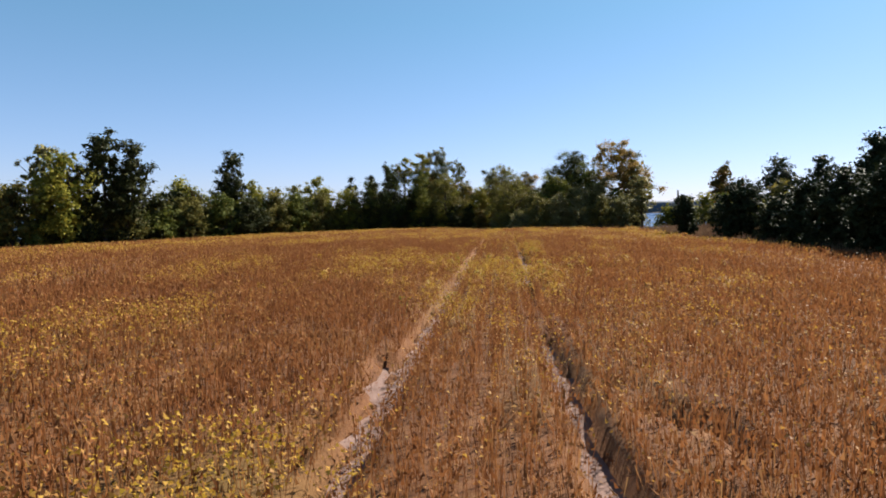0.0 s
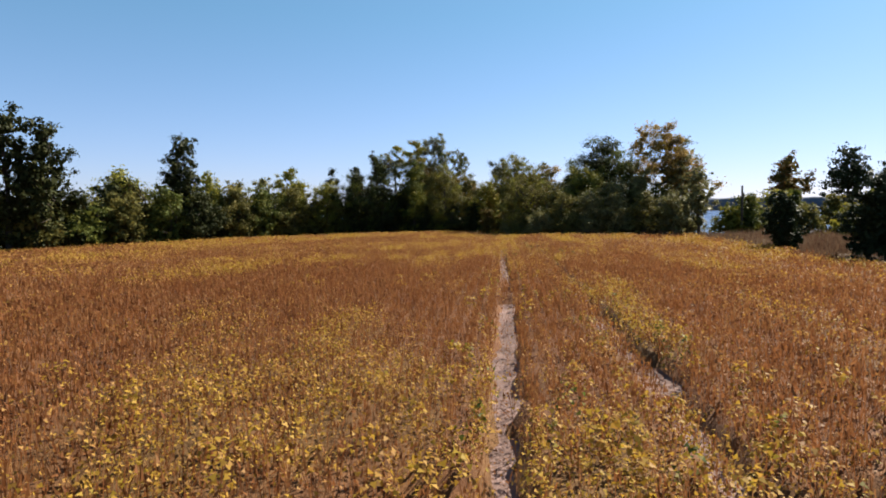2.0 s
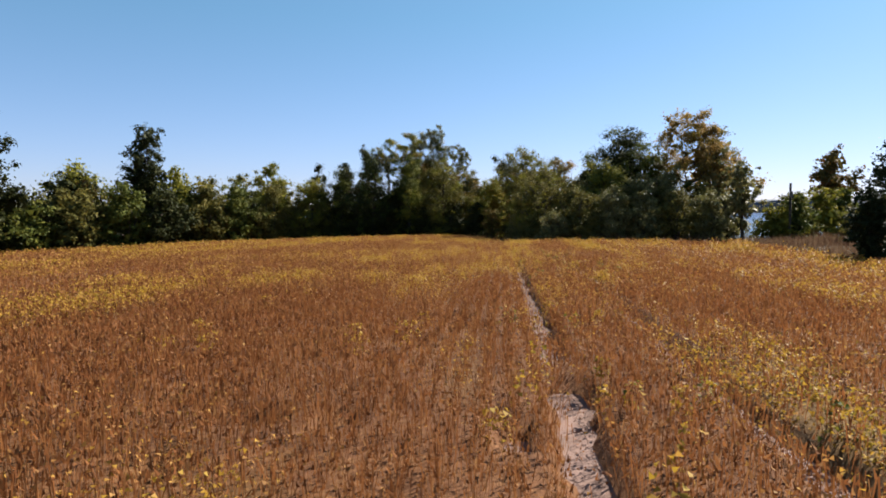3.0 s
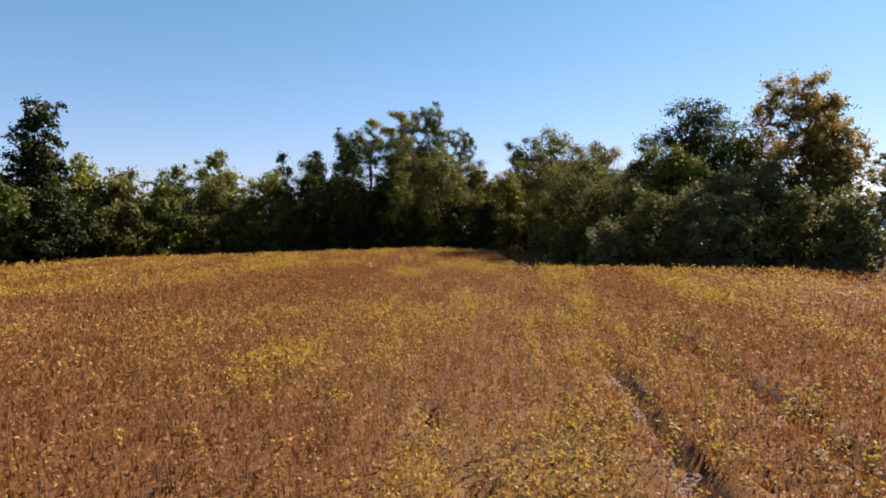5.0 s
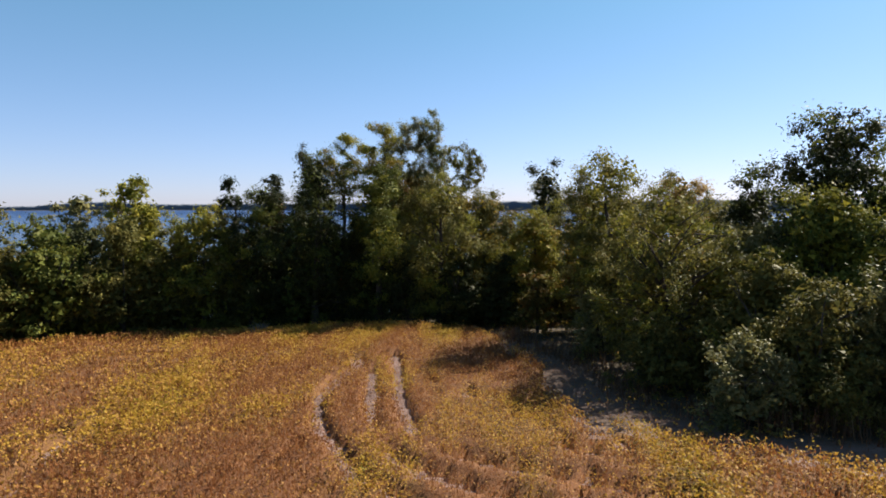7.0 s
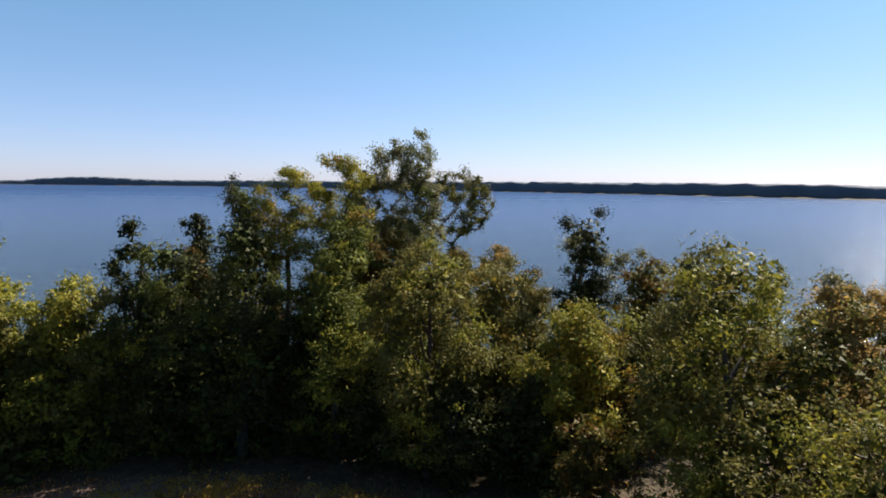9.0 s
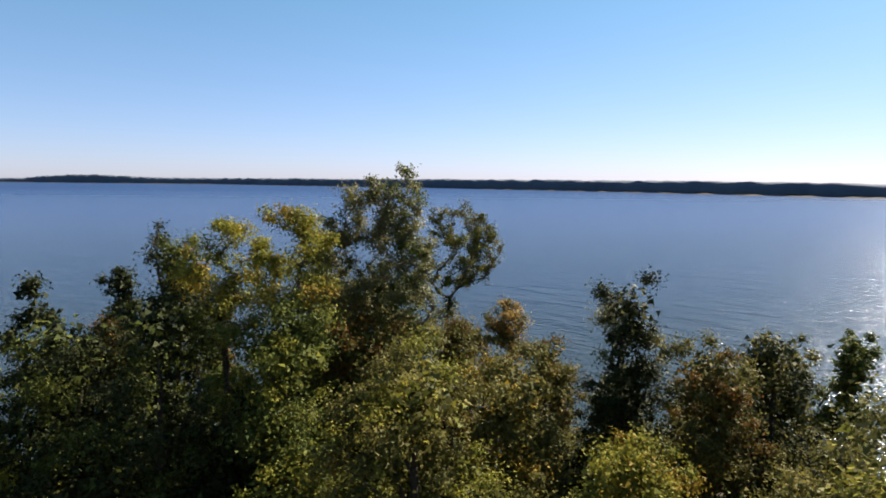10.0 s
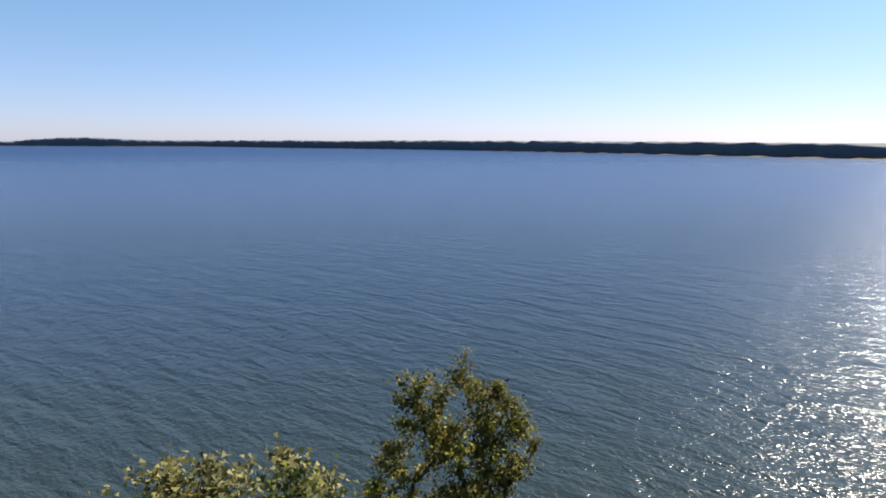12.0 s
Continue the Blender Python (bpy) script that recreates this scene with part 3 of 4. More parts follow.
# ---- the wood between field and lake ----
tree("hackberry_tree", "slender dark tree above the wood", -20.9, 130.3, 11.2, 1.7, G_DARK, "tower", 0.35, 34, 0.42)
tree("hackberry_tree", "slender dark tree above the wood", -16.8, 130.5, 11.4, 1.6, G_DARK, "tower", 0.35, 34, 0.42)
tree("hackberry_tree", "dark green tree with a pointed crown", -12.3, 128, 13.4, 2.3, G_MID, "oval", 0.15, 80, 0.28, accent=G_DARK)
tree("poplar_tree", "tall grey-green poplar with open crown", -6.6, 129.5, 12.2, 2.6, G_GREY, "oval", 0.22, 70, 0.26, PALE_BARK, accent=G_MID)
branching_tree("poplar_tree", "tall grey-green poplar with upright open plumes", -4.2, 127.3, 5.0,
               [(-4.1, 127.1, 14.6, 1.0, 1.5), (-4.9, 126.9, 12.9, 1.2, 1.6), (-2.9, 126.7, 14.9, 1.0, 1.5), (-3.2, 126.7, 12.6, 1.3, 1.8), (-4, 126.7, 10.2, 1.9, 1.8), (-4.3, 126.7, 8.0, 2.0, 2.2), (-5.2, 126.1, 6.0, 2.2, 2.0)],
               G_GREY, 34000, 0.12, 260, 0.25, PALE_BARK, G_OLIVE, 0.012)
branching_tree("poplar_tree", "tall grey-green poplar with fine glinting leaves", -1.5, 126.5, 6.0,
               [(-1.4, 126.2, 15.4, 1.0, 1.5), (-2.0, 126.4, 13.5, 1.2, 1.8), (-0.9, 126.2, 12.9, 1.1, 1.8), (-1.4, 126.2, 10.5, 1.6, 1.8), (-1.2, 126.0, 8.0, 1.9, 2.2), (-1.2, 125.5, 5.6, 2.0, 2.0)],
               G_GREY, 36000, 0.115, 270, 0.24, PALE_BARK, G_MID, 0.012)
branching_tree("locust_tree", "yellow locust with bare forked limbs and flat sprays", -5.5, 122.3, 10.3,
               [(-6.0, 122.3, 14.8, 0.8, 0.45), (-5.1, 122.3, 14.6, 0.9, 0.5), (-4.2, 122, 13.7, 1.0, 0.5), (-5.2, 121.8, 13.2, 1.0, 0.45), (-6.3, 122.6, 12.9, 1.0, 0.5), (-4.5, 122.4, 11.9, 1.1, 0.6), (-6.4, 121.9, 11.6, 1.0, 0.6)],
               G_YELLOW, 9000, 0.13, 70, 0.24, BARK, G_GOLD, 0.02, 0.6)
branching_tree("locust_tree", "yellow-green locust with flat open sprays", -9.0, 124.3, 9.5,
               [(-8.6, 124.3, 14, 1.0, 0.5), (-7.7, 124.4, 13.6, 0.7, 0.4), (-9.9, 124.3, 13.5, 1.1, 0.55), (-9, 124, 12.4, 1.6, 0.8), (-8, 124, 11.5, 1.4, 0.8), (-10.3, 124.5, 11.8, 1.3, 0.8), (-9.2, 123.8, 10, 1.9, 1.0)],
               G_YELLOW, 14000, 0.13, 90, 0.26, BARK, G_GOLD, 0.018, 0.6)
branching_tree("oak_tree", "open umbrella-crowned oak on the lake shore", 0.4, 135, 7.4,
               [(0.3, 135, 13.6, 0.9, 1.2), (1.4, 135, 14.7, 1.2, 0.9), (2.5, 135.3, 13.6, 1.0, 1.2), (3.1, 135, 12.4, 0.9, 1.6), (1.5, 134.6, 12.0, 1.5, 1.6), (2.6, 134.6, 10.9, 1.1, 1.2),
                (-0.4, 134.8, 11.4, 0.9, 1.0), (-1.0, 135.2, 9.4, 1.0, 1.2), (0.9, 135, 9.8, 1.2, 1.2), (0.5, 134.8, 7.6, 1.3, 1.2), (1.0, 135, 5.8, 1.5, 1.2)],
               G_OLIVE, 17000, 0.13, 210, 0.2, BARK, G_YELLOW, 0.013, 0.85, (0.3, 0))
branching_tree("sassafras_tree", "small round orange tree on the shore", 4.0, 134.3, 2.0,
               [(4.1, 134.3, 8.0, 1.2, 1.3), (3.2, 134.3, 6.4, 1.2, 1.4), (4.7, 134.2, 6.2, 1.3, 1.6), (3.9, 134, 4.2, 1.6, 1.6)], G_ORANGE, 14000, 0.14, 90, 0.24, BARK, G_OLIVE, 0.012)
tree("hackberry_tree", "dark green tree with an irregular crown", 8.6, 125.3, 12.0, 3.0, G_DARK, "spire", 0.05, 60, 0.3, accent=G_GREY)
tree("hickory_tree", "rusty yellow round tree", 11.2, 121.8, 9.6, 2.3, G_OLIVE, "round", 0.05, 70, 0.28, accent=G_RUST)
tree("hickory_tree", "dark olive tree near the lake shore", 15.6, 125.5, 9.8, 2.2, G_DARK, "round", 0.05, 60, 0.28, accent=G_OLIVE)
tree("maple_tree", "yellow-green tree at the wood's edge", -0.6, 118.2, 10.9, 3.0, G_OLIVE, "oval", 0.1, 90, 0.26, accent=G_YELLOW)
tree("maple_tree", "golden yellow small tree", 6.4, 117.6, 7.9, 2.4, G_YELLOW, "round", 0.08, 60, 0.3, accent=G_GOLD)
tree("hickory_tree", "green tree in the wood's edge", -5.7, 121.0, 11.4, 2.8, G_MID, "oval", 0.1, 80, 0.28, accent=G_YELLOW)
# next two: dark leaves carry the shade of the wood's field side
tree("hickory_tree", "broad green tree in the wood's edge", -11.1, 122.0, 12.2, 3.5, G_DARK, "round", 0.08, 100, 0.26, accent=G_MID)
tree("hickory_tree", "green tree in the wood", -16.4, 123.6, 10.8, 3.2, G_DARK, "round", 0.06, 80, 0.28, accent=G_MID)
tree("hickory_tree", "olive tree in the wood", -20.5, 122, 8.6, 3.0, G_YELLOW, "round", 0.05, 70, 0.28, accent=G_OLIVE)
tree("hickory_tree", "green tree in the wood", -25, 121.4, 8.4, 3.0, G_YELLOW, "round", 0.05, 60, 0.3)
tree("sassafras_tree", "rusty small tree in the wood", -15.5, 127, 9.0, 2.4, G_RUST, "round", 0.05, 50, 0.3)
tree("hickory_tree", "olive tree in the wood", 3.2, 121.8, 9.3, 2.6, G_OLIVE, "round", 0.08, 70, 0.28, accent=G_GOLD)
tree("hickory_tree", "green tree in the wood", -3.5, 124.8, 10.4, 2.6, G_MID, "round", 0.1, 60, 0.28, accent=G_RUST)
tree("hickory_tree", "olive tree in the wood", 0.8, 128.3, 9.0, 2.4, G_OLIVE, "round", 0.06, 60, 0.28, accent=G_RUST)
tree("hickory_tree", "green tree in the wood", 6.0, 129.5, 8.0, 2.3, G_OLIVE, "round", 0.05, 60, 0.28, accent=G_RUST)
# mostly hidden crowns, added to throw shade on the wood's near left side
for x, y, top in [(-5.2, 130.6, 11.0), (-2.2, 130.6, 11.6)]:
    tree("hickory_tree", "dense dark tree added in the middle of the wood to shade it", x, y, top, 2.6, G_DARK, "round", 0.1, 60, 0.3)
SHORE = [(-26, 130, 7), (-22, 134, 6), (-18, 134.5, 7), (-13, 134.5, 8), (-9.5, 135, 8), (-1.5, 133.5, 7.5), (6.5, 135, 6), (10, 130, 6.6), (13.5, 129, 7), (17.6, 131.5, 7.2), (20.4, 132, 8.3), (23.2, 131.5, 8.8),
         (-31, 129, 7), (-36, 126, 7)]
for k, (x, y, h) in enumerate(SHORE):
    tree("shrub", "mixed autumn shrub near the lake shore", x, y, h, 2.4, (G_OLIVE, G_MID, G_GREY, G_RUST, G_YELLOW)[k % 5], "bush", 0.0, 60, 0.3,
         stems=3, limbs=16, category="shrub", group="shrubs along the shore", least=0.14)
# shade at the wood's foot is put into the leaf colour, except the first two
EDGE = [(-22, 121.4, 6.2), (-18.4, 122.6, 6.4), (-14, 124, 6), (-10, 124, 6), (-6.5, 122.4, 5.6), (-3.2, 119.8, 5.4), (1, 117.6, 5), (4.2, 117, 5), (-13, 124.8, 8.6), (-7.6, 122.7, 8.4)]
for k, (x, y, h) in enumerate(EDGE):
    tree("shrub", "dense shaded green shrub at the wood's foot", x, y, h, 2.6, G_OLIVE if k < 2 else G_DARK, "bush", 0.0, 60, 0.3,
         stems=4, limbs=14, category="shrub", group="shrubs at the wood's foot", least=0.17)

# ---- undergrowth that fills the wood, in five growths set again and again ----
GROWTHS = []
for k, (leaf, other) in enumerate([(G_MID, G_DARK), (G_OLIVE, G_MID), (G_DARK, None), (G_OLIVE, G_RUST), (G_YELLOW, G_OLIVE)]):
    x, y = [(-23, 126), (-33, 117), (-44, 110), (10, 120), (-28, 120)][k]
    GROWTHS.append(tree("shrub", "tangled undergrowth shrub in the wood", x, y, float(land(x, y)) + 5.6, 2.9, leaf, "bush", 0.0, 60, 0.3,
                        stems=4, limbs=12, category="shrub", group="undergrowth in the wood", accent=other, cover=0.65, least=0.21))
rng = np.random.default_rng(12)
for xa, ya, xb, yb, count, grown in [(*row, 1.0) for row in [(-76, 91, -30, 116.5, 13), (-62, 99, -34, 121, 6), (-22, 124, 8, 120.5, 8), (-26, 125, 8, 124, 8), (-20, 129.5, 12, 127.5, 7), (13, 103, 30, 97, 5), (14, 108, 32, 103, 5), (22, 116, 34, 110, 3)]] + [(-68, 95, -24, 121, 13, 1.55), (-60, 104, -36, 120, 6, 1.7)]:
    for i in range(count):
        t = (i + rng.uniform(0.2, 0.8)) / count
        x, y = xa + (xb - xa) * t + rng.uniform(-0.6, 0.6), ya + (yb - ya) * t + rng.uniform(-0.9, 0.9)
        m = pose(x, y, float(land(x, y)) - 0.05, 0, 0, rng.uniform(0, 360)) @ Matrix.Diagonal((*([grown * rng.uniform(0.85, 1.2)] * 2), grown * rng.uniform(0.75, 1.2), 1))
        copy_thing(GROWTHS[int(rng.integers(5))], m)

# ---- the round trees and thicket beside the lane ----
tree("sassafras_tree", "small rusty tree beside the lane", 6.3, 113.6, 3.4, 1.5, G_RUST, "bush", 0.05, 50, 0.3, accent=G_OLIVE)
tree("osage_tree", "broad round yellow-green tree beside the lane", 11.9, 103.0, 9.0, 4.2, G_OLIVE, "dome", 0.02, 230, 0.18, stems=5, accent=G_YELLOW, limbs=34, cover=1.4)
tree("osage_tree", "olive yellow tree with dark forked limbs", 10.8, 110.3, 12.0, 3.6, G_OLIVE, "round", 0.15, 80, 0.24, accent=G_YELLOW, cover=1.2)
tree("oak_tree", "dark green tree crowded behind the round tree", 18.8, 109.6, 9.4, 2.6, G_DARK, "round", 0.05, 90, 0.24, accent=G_MID)
tree("oak_tree", "big dark green tree behind the thicket", 21.8, 106.5, 13.7, 4.2, G_DARK, "round", 0.1, 100, 0.24, accent=G_MID)
branching_tree("oak_tree", "tall tree with airy golden-orange autumn crown", 27.8, 101.8, 5.0,
               [(25.6, 101.8, 11.2, 1.8, 1.8), (27, 101.8, 13.4, 1.9, 1.4), (29.2, 102, 13.5, 1.9, 1.5), (28.4, 101, 11.2, 2.2, 1.8), (30.6, 102, 11.6, 1.7, 1.7), (26.8, 102.5, 9, 2.0, 1.5), (30, 101.5, 9, 1.8, 1.5)],
               G_ORANGE, 12000, 0.21, 150, 0.34, BARK, G_GOLD, 0.02)
tree("oak_tree", "tree with thin golden-orange crown", 31.4, 103.5, 12.4, 3.6, G_ORANGE, "round", 0.3, 60, 0.26, accent=G_GREY, limbs=30)
tree("oak_tree", "dark green tree below the orange crown", 24.6, 103.5, 11, 3.6, G_MID, "round", 0.05, 70, 0.28, accent=G_GREY)
tree("maple_tree", "yellow-green tree in the thicket", 18.2, 101, 9.3, 3.0, G_YELLOW, "oval", 0.1, 70, 0.28, accent=G_MID)
tree("willow_tree", "small feathery grey tree in the thicket", 30, 92.5, 7.8, 2.0, G_GREY, "vase", 0.25, 44, 0.24)
tree("sassafras_tree", "small tree turning orange behind the thicket", 14.6, 111.2, 10.0, 2.3, G_ORANGE, "round", 0.1, 70, 0.28, accent=G_OLIVE)
tree("hickory_tree", "olive tree behind the thicket", 12, 114.8, 8.4, 2.8, G_OLIVE, "round", 0.05, 60, 0.28)
tree("hickory_tree", "olive tree behind the thicket", 20, 117, 8.6, 3.2, G_OLIVE, "round", 0.05, 60, 0.28, accent=G_YELLOW)
THICKET = [(11.4, 94.6, 3.9), (14.4, 95.2, 5.8), (17.6, 95.4, 6.4), (20.8, 95.2, 6.2), (24, 94.2, 6.2), (27, 93.2, 5.6), (13.8, 98.6, 7.4), (21.5, 99, 8), (29.5, 95.5, 5.4), (10, 99.6, 3.6), (9.4, 108, 4.2), (19.8, 103, 9), (17, 105, 8.6), (24.5, 99.5, 8.6), (28.5, 98.5, 7)]
for k, (x, y, h) in enumerate(THICKET):
    tree("shrub", "dense grey-green thicket shrub beside the lane", x, y, float(land(x, y)) + h, 1.3 + 0.27 * h, (G_GREY, G_OLIVE, G_GREY, G_GREY, G_OLIVE)[k % 5], "bush", 0.0, 70, 0.28,
         stems=4, limbs=12, category="shrub", group="thicket beside the lane")

# ---- cedars along the right side, pines behind ----
CEDARS = [(28.6, 71.8, 4.7, 1.35), (30.2, 62, 6.3, 2.7), (29.4, 53.5, 4.0, 1.6), (29.4, 49, 5.4, 2.1), (29, 44, 5.8, 2.2), (28.6, 38.5, 6.4, 2.3), (28.6, 33.5, 6.8, 2.3), (40, 58, 7.0, 3.0), (42, 51, 7.6, 3.0), (37, 45, 7.2, 2.6), (39, 65, 5.6, 2.6), (33.4, 57, 5.0, 2.2), (34.2, 50, 5.6, 2.2)]
for x, y, h, r in CEDARS:
    tree("cedar_tree", "dense dark green cedar beside the field", x, y, float(land(x, y)) + h, r, G_CEDAR, "dome", 0.0, 190, 0.17, limbs=8, group="cedars beside the field", width=0.5, cover=3.4)
tree("pine_tree", "dark pine with a rounded top", 66, 121, 13.3, 3.8, G_CEDAR, "round", 0.45, 40, 0.34)
tree("pine_tree", "dark pine with a narrow top", 75.5, 123, 14.0, 2.5, G_CEDAR, "round", 0.45, 34, 0.34)
tree("pine_tree", "dark pine behind the cedars", 73, 100, 14.0, 4.6, G_CEDAR, "round", 0.25, 50, 0.34)
tree("pine_tree", "dark pine close behind the cedars", 61, 86, 13.2, 4.4, G_CEDAR, "round", 0.2, 50, 0.32)
tree("hackberry_tree", "thin tree with sparse pinkish-brown leaves", 51, 112, 11.3, 2.8, G_RUST, "oval", 0.35, 44, 0.26)
BACK = [(36, 98, 4.6), (38.6, 98.5, 5.8), (40, 101, 6.2), (44, 103, 6.6), (48, 105, 6.8), (53, 104, 6.4), (58, 103, 6.4), (64, 106, 6.4), (42, 92, 4.4), (47, 90, 5), (52, 92, 5.5), (41.8, 75, 7.4)]
for k, (x, y, h) in enumerate(BACK):
    tree("shrub", "yellow-green bushy tree behind the field", x, y, float(land(x, y)) + h, 3.2, (G_YELLOW, G_MID, G_OLIVE)[k % 3], "bush", 0.0, 50, 0.3,
         stems=3, limbs=12, category="shrub", group="bushes behind the field")


# ---- utility pole ----
def utility_pole(x, y, top):
    root = new("utility_pole")
    z0 = float(land(x, y)) - 0.1
    root.location = (x, y, z0)
    tagged(root, "weathered wooden utility pole with a grey box", "utility pole")
    v, f = tube([(0, 0, 0), (0.03, 0, (top - z0) / 2), (0, 0, top - z0)], 0.16, 0.11, 10)
    mesh_object("post", v, f, POLE_WOOD, root, smooth=True)
    h = top - z0 - 1.5
    v, f = tube([(0, -0.24, h), (0, -0.24, h + 0.06), (0, -0.24, h + 0.55), (0, -0.24, h + 0.62)], 0.17, 0.15, 10)
    mesh_object("transformer", v, f, PALE_BARK, root, smooth=True)


utility_pole(36.8, 96.4, 6.3)


# ---- dry grass along the margins ----
def dry_grass():
    rng = np.random.default_rng(9)
    px, py = [], []
    lines = [[(27.4, 20), (28.6, 62), (28, 78), (29.5, 90), (38, 92)], [(4, 113.5), (7.4, 104), (9, 97.5), (12, 94), (20, 93.2), (28, 91.5)],
             [(1, 114.4), (-9, 114.6), (-20, 113.2), (-30, 109), (-42, 102.8), (-55, 93.6), (-70, 84.5)], [(30, 88), (36, 95), (46, 96)], [(30, 70), (37, 79), (48, 85)]]
    for line, count, spread in zip(lines, (16000, 3500, 6000, 9000, 14000), (1.4, 0.7, 0.6, 2.2, 3.0)):
        line = np.array(line, float)
        run = np.r_[0, np.cumsum(np.hypot(*np.diff(line, axis=0).T))]
        s = rng.uniform(0, run[-1], count)
        px.append(np.interp(s, run, line[:, 0]) + rng.normal(size=count) * spread)
        py.append(np.interp(s, run, line[:, 1]) + rng.normal(size=count) * spread)
    x, y = np.concatenate(px), np.concatenate(py)
    keep = (inside_field(x, y) < 0.1) & (value_noise(x, y, 1.6, 51) > 0.35)
    x, y = x[keep], y[keep]
    n = len(x)
    h = rng.uniform(0.3, 1.1, n) * (0.5 + value_noise(x, y, 3, 52))
    ang = rng.uniform(0, 2 * np.pi, n)
    a = np.stack([np.cos(ang), np.sin(ang), 0 * ang], 1) * 0.03
    b = np.stack([x, y, land(x, y) - 0.05], 1)
    top = b + np.stack([rng.normal(size=n) * 0.15, rng.normal(size=n) * 0.15, h], 1)
    ob = mesh_object("dry_grass", np.stack([b - a, b + a, top], 1).reshape(-1, 3), np.arange(3 * n).reshape(n, 3), DRY_GRASS)
    tagged(ob, "withered brown grass and weeds along the field's margin", "grass", kind="stuff")


dry_grass()


def dead_grass_clump(x, y, count, tall):
    """A tuft of bleached stalks, bent over at their tips."""
    rng = np.random.default_rng(19)
    root = new("grass_clump")
    root.location = (x, y, float(land(x, y)) - 0.05)
    tagged(root, "bleached dead grass clump at the wood's foot", "grass")
    pieces = []
    for _ in range(count):
        a, b = rng.uniform(0, 2 * np.pi), rng.uniform(0.05, 0.7)
        foot = np.array([math.cos(a), math.sin(a), 0]) * rng.uniform(0, 0.5)
        out = np.array([math.cos(a), math.sin(a), 0]) * b
        h = tall * rng.uniform(0.5, 1)
        pieces.append(tube([foot, foot + out * 0.4 + (0, 0, h * 0.7), foot + out + (0, 0, h * rng.uniform(0.75, 1))], 0.018, 0.006, 4))
    v, f = joined(pieces)
    mesh_object("tuft", v, f, PALE_BARK, root, smooth=True)


dead_grass_clump(-13.3, 113.9, 70, 1.7)


# ---- woods on the far shore ----
def far_woods():
    """One rolling canopy along the far shore, rising from the water's edge."""
    xs = steps((-4700, -1000, 7), (-1000, 1200, 4.5), (1200, 3200, 7))
    back = np.array([0, 1, 3, 6, 11, 18, 28, 42, 60, 85, 120, 170], float)
    up = np.array([0, 0.35, 0.64, 0.83, 0.95, 1.0, 0.98, 0.93, 0.85, 0.75, 0.6, 0.45])
    gx, gb = np.meshgrid(xs, back)
    gy = far_shore(gx) + gb
    tall = 17 * np.interp(gx, (-2500, 300, 700), (1.6, 1.35, 1.05)) * (1 + 0.12 * (value_noise(gx, gb, 170, 9) - 0.5) + 0.1 * (value_noise(gx, gb * 2, 42, 10) - 0.5))
    tall = tall * np.interp(gx, (-2120, -1980), (0.6, 1)) + 11 * np.exp(-(((gx + 1720) / 250) ** 2))
    heads = value_noise(gx, gb * 1.6, 15, 14) + 0.6 * value_noise(gx, gb * 1.6, 7, 15) - 0.8
    z = WATER_Z - 0.5 + np.clip(gb / 40, 0, 1.5) * 4 + up[:, None] * tall + np.interp(gx, (-2000, 0, 800), (6.5, 4.0, 2.6)) * heads * np.clip(up[:, None] * 1.5, 0, 1)
    gy = gy - 3.0 * heads
    z[0] = WATER_Z - 1.5
    ob = mesh_object("far_woods", np.stack([gx, gy, z], -1).reshape(-1, 3), grid_faces(*gx.shape), FAR_LEAF_HAZED, smooth=True)
    tagged(ob, "dark wooded far shore of the lake, haze mixed into its colour", "woods", kind="stuff")


far_woods()


# ---- the crop ----
def ripeness(x, y, cover, lines=TRACKS):
    """How yellow to green the crop still is: about nought where it is dry and brown."""
    a, b = x - 0.083 * y, y / 2.2
    r = 1.25 * value_noise(a, b, 2.4, 31) + 0.75 * value_noise(a, b / 3, 0.5, 32) + 0.5 * value_noise(x, y, 14, 33) - 1.22 + np.interp(y, (40, 55, 68, 80), (-0.1, 0.02, 0.02, 0.14))
    r = r + 0.12 * np.exp(-(((y - 25) / 2.6) ** 2)) + 0.26 * np.clip(1 - inside_field(x, y) / 12, 0, 1) * np.clip((y - 70) / 15, 0.3, 1) + 0.25 * (1 - cover)
    for px, py, rx, ry in LEAFY:
        r = r + 0.42 * np.exp(-(((x - px) / rx) ** 2) - ((y - py) / ry) ** 2) * (0.55 + 0.9 * value_noise(x, y, 0.6, 36))
    for k, line in enumerate(lines):
        r = r + (0.42 if k < 2 else 0.35) * np.exp(-((line_distance(x, y, line) / (0.75 if k < 5 else 1.3)) ** 2)) * np.clip((value_noise(x, y, 2.2, 34) - 0.3) * 4, 0, 1) * np.interp(y, (10, 22), (0.4, 1))
    return r


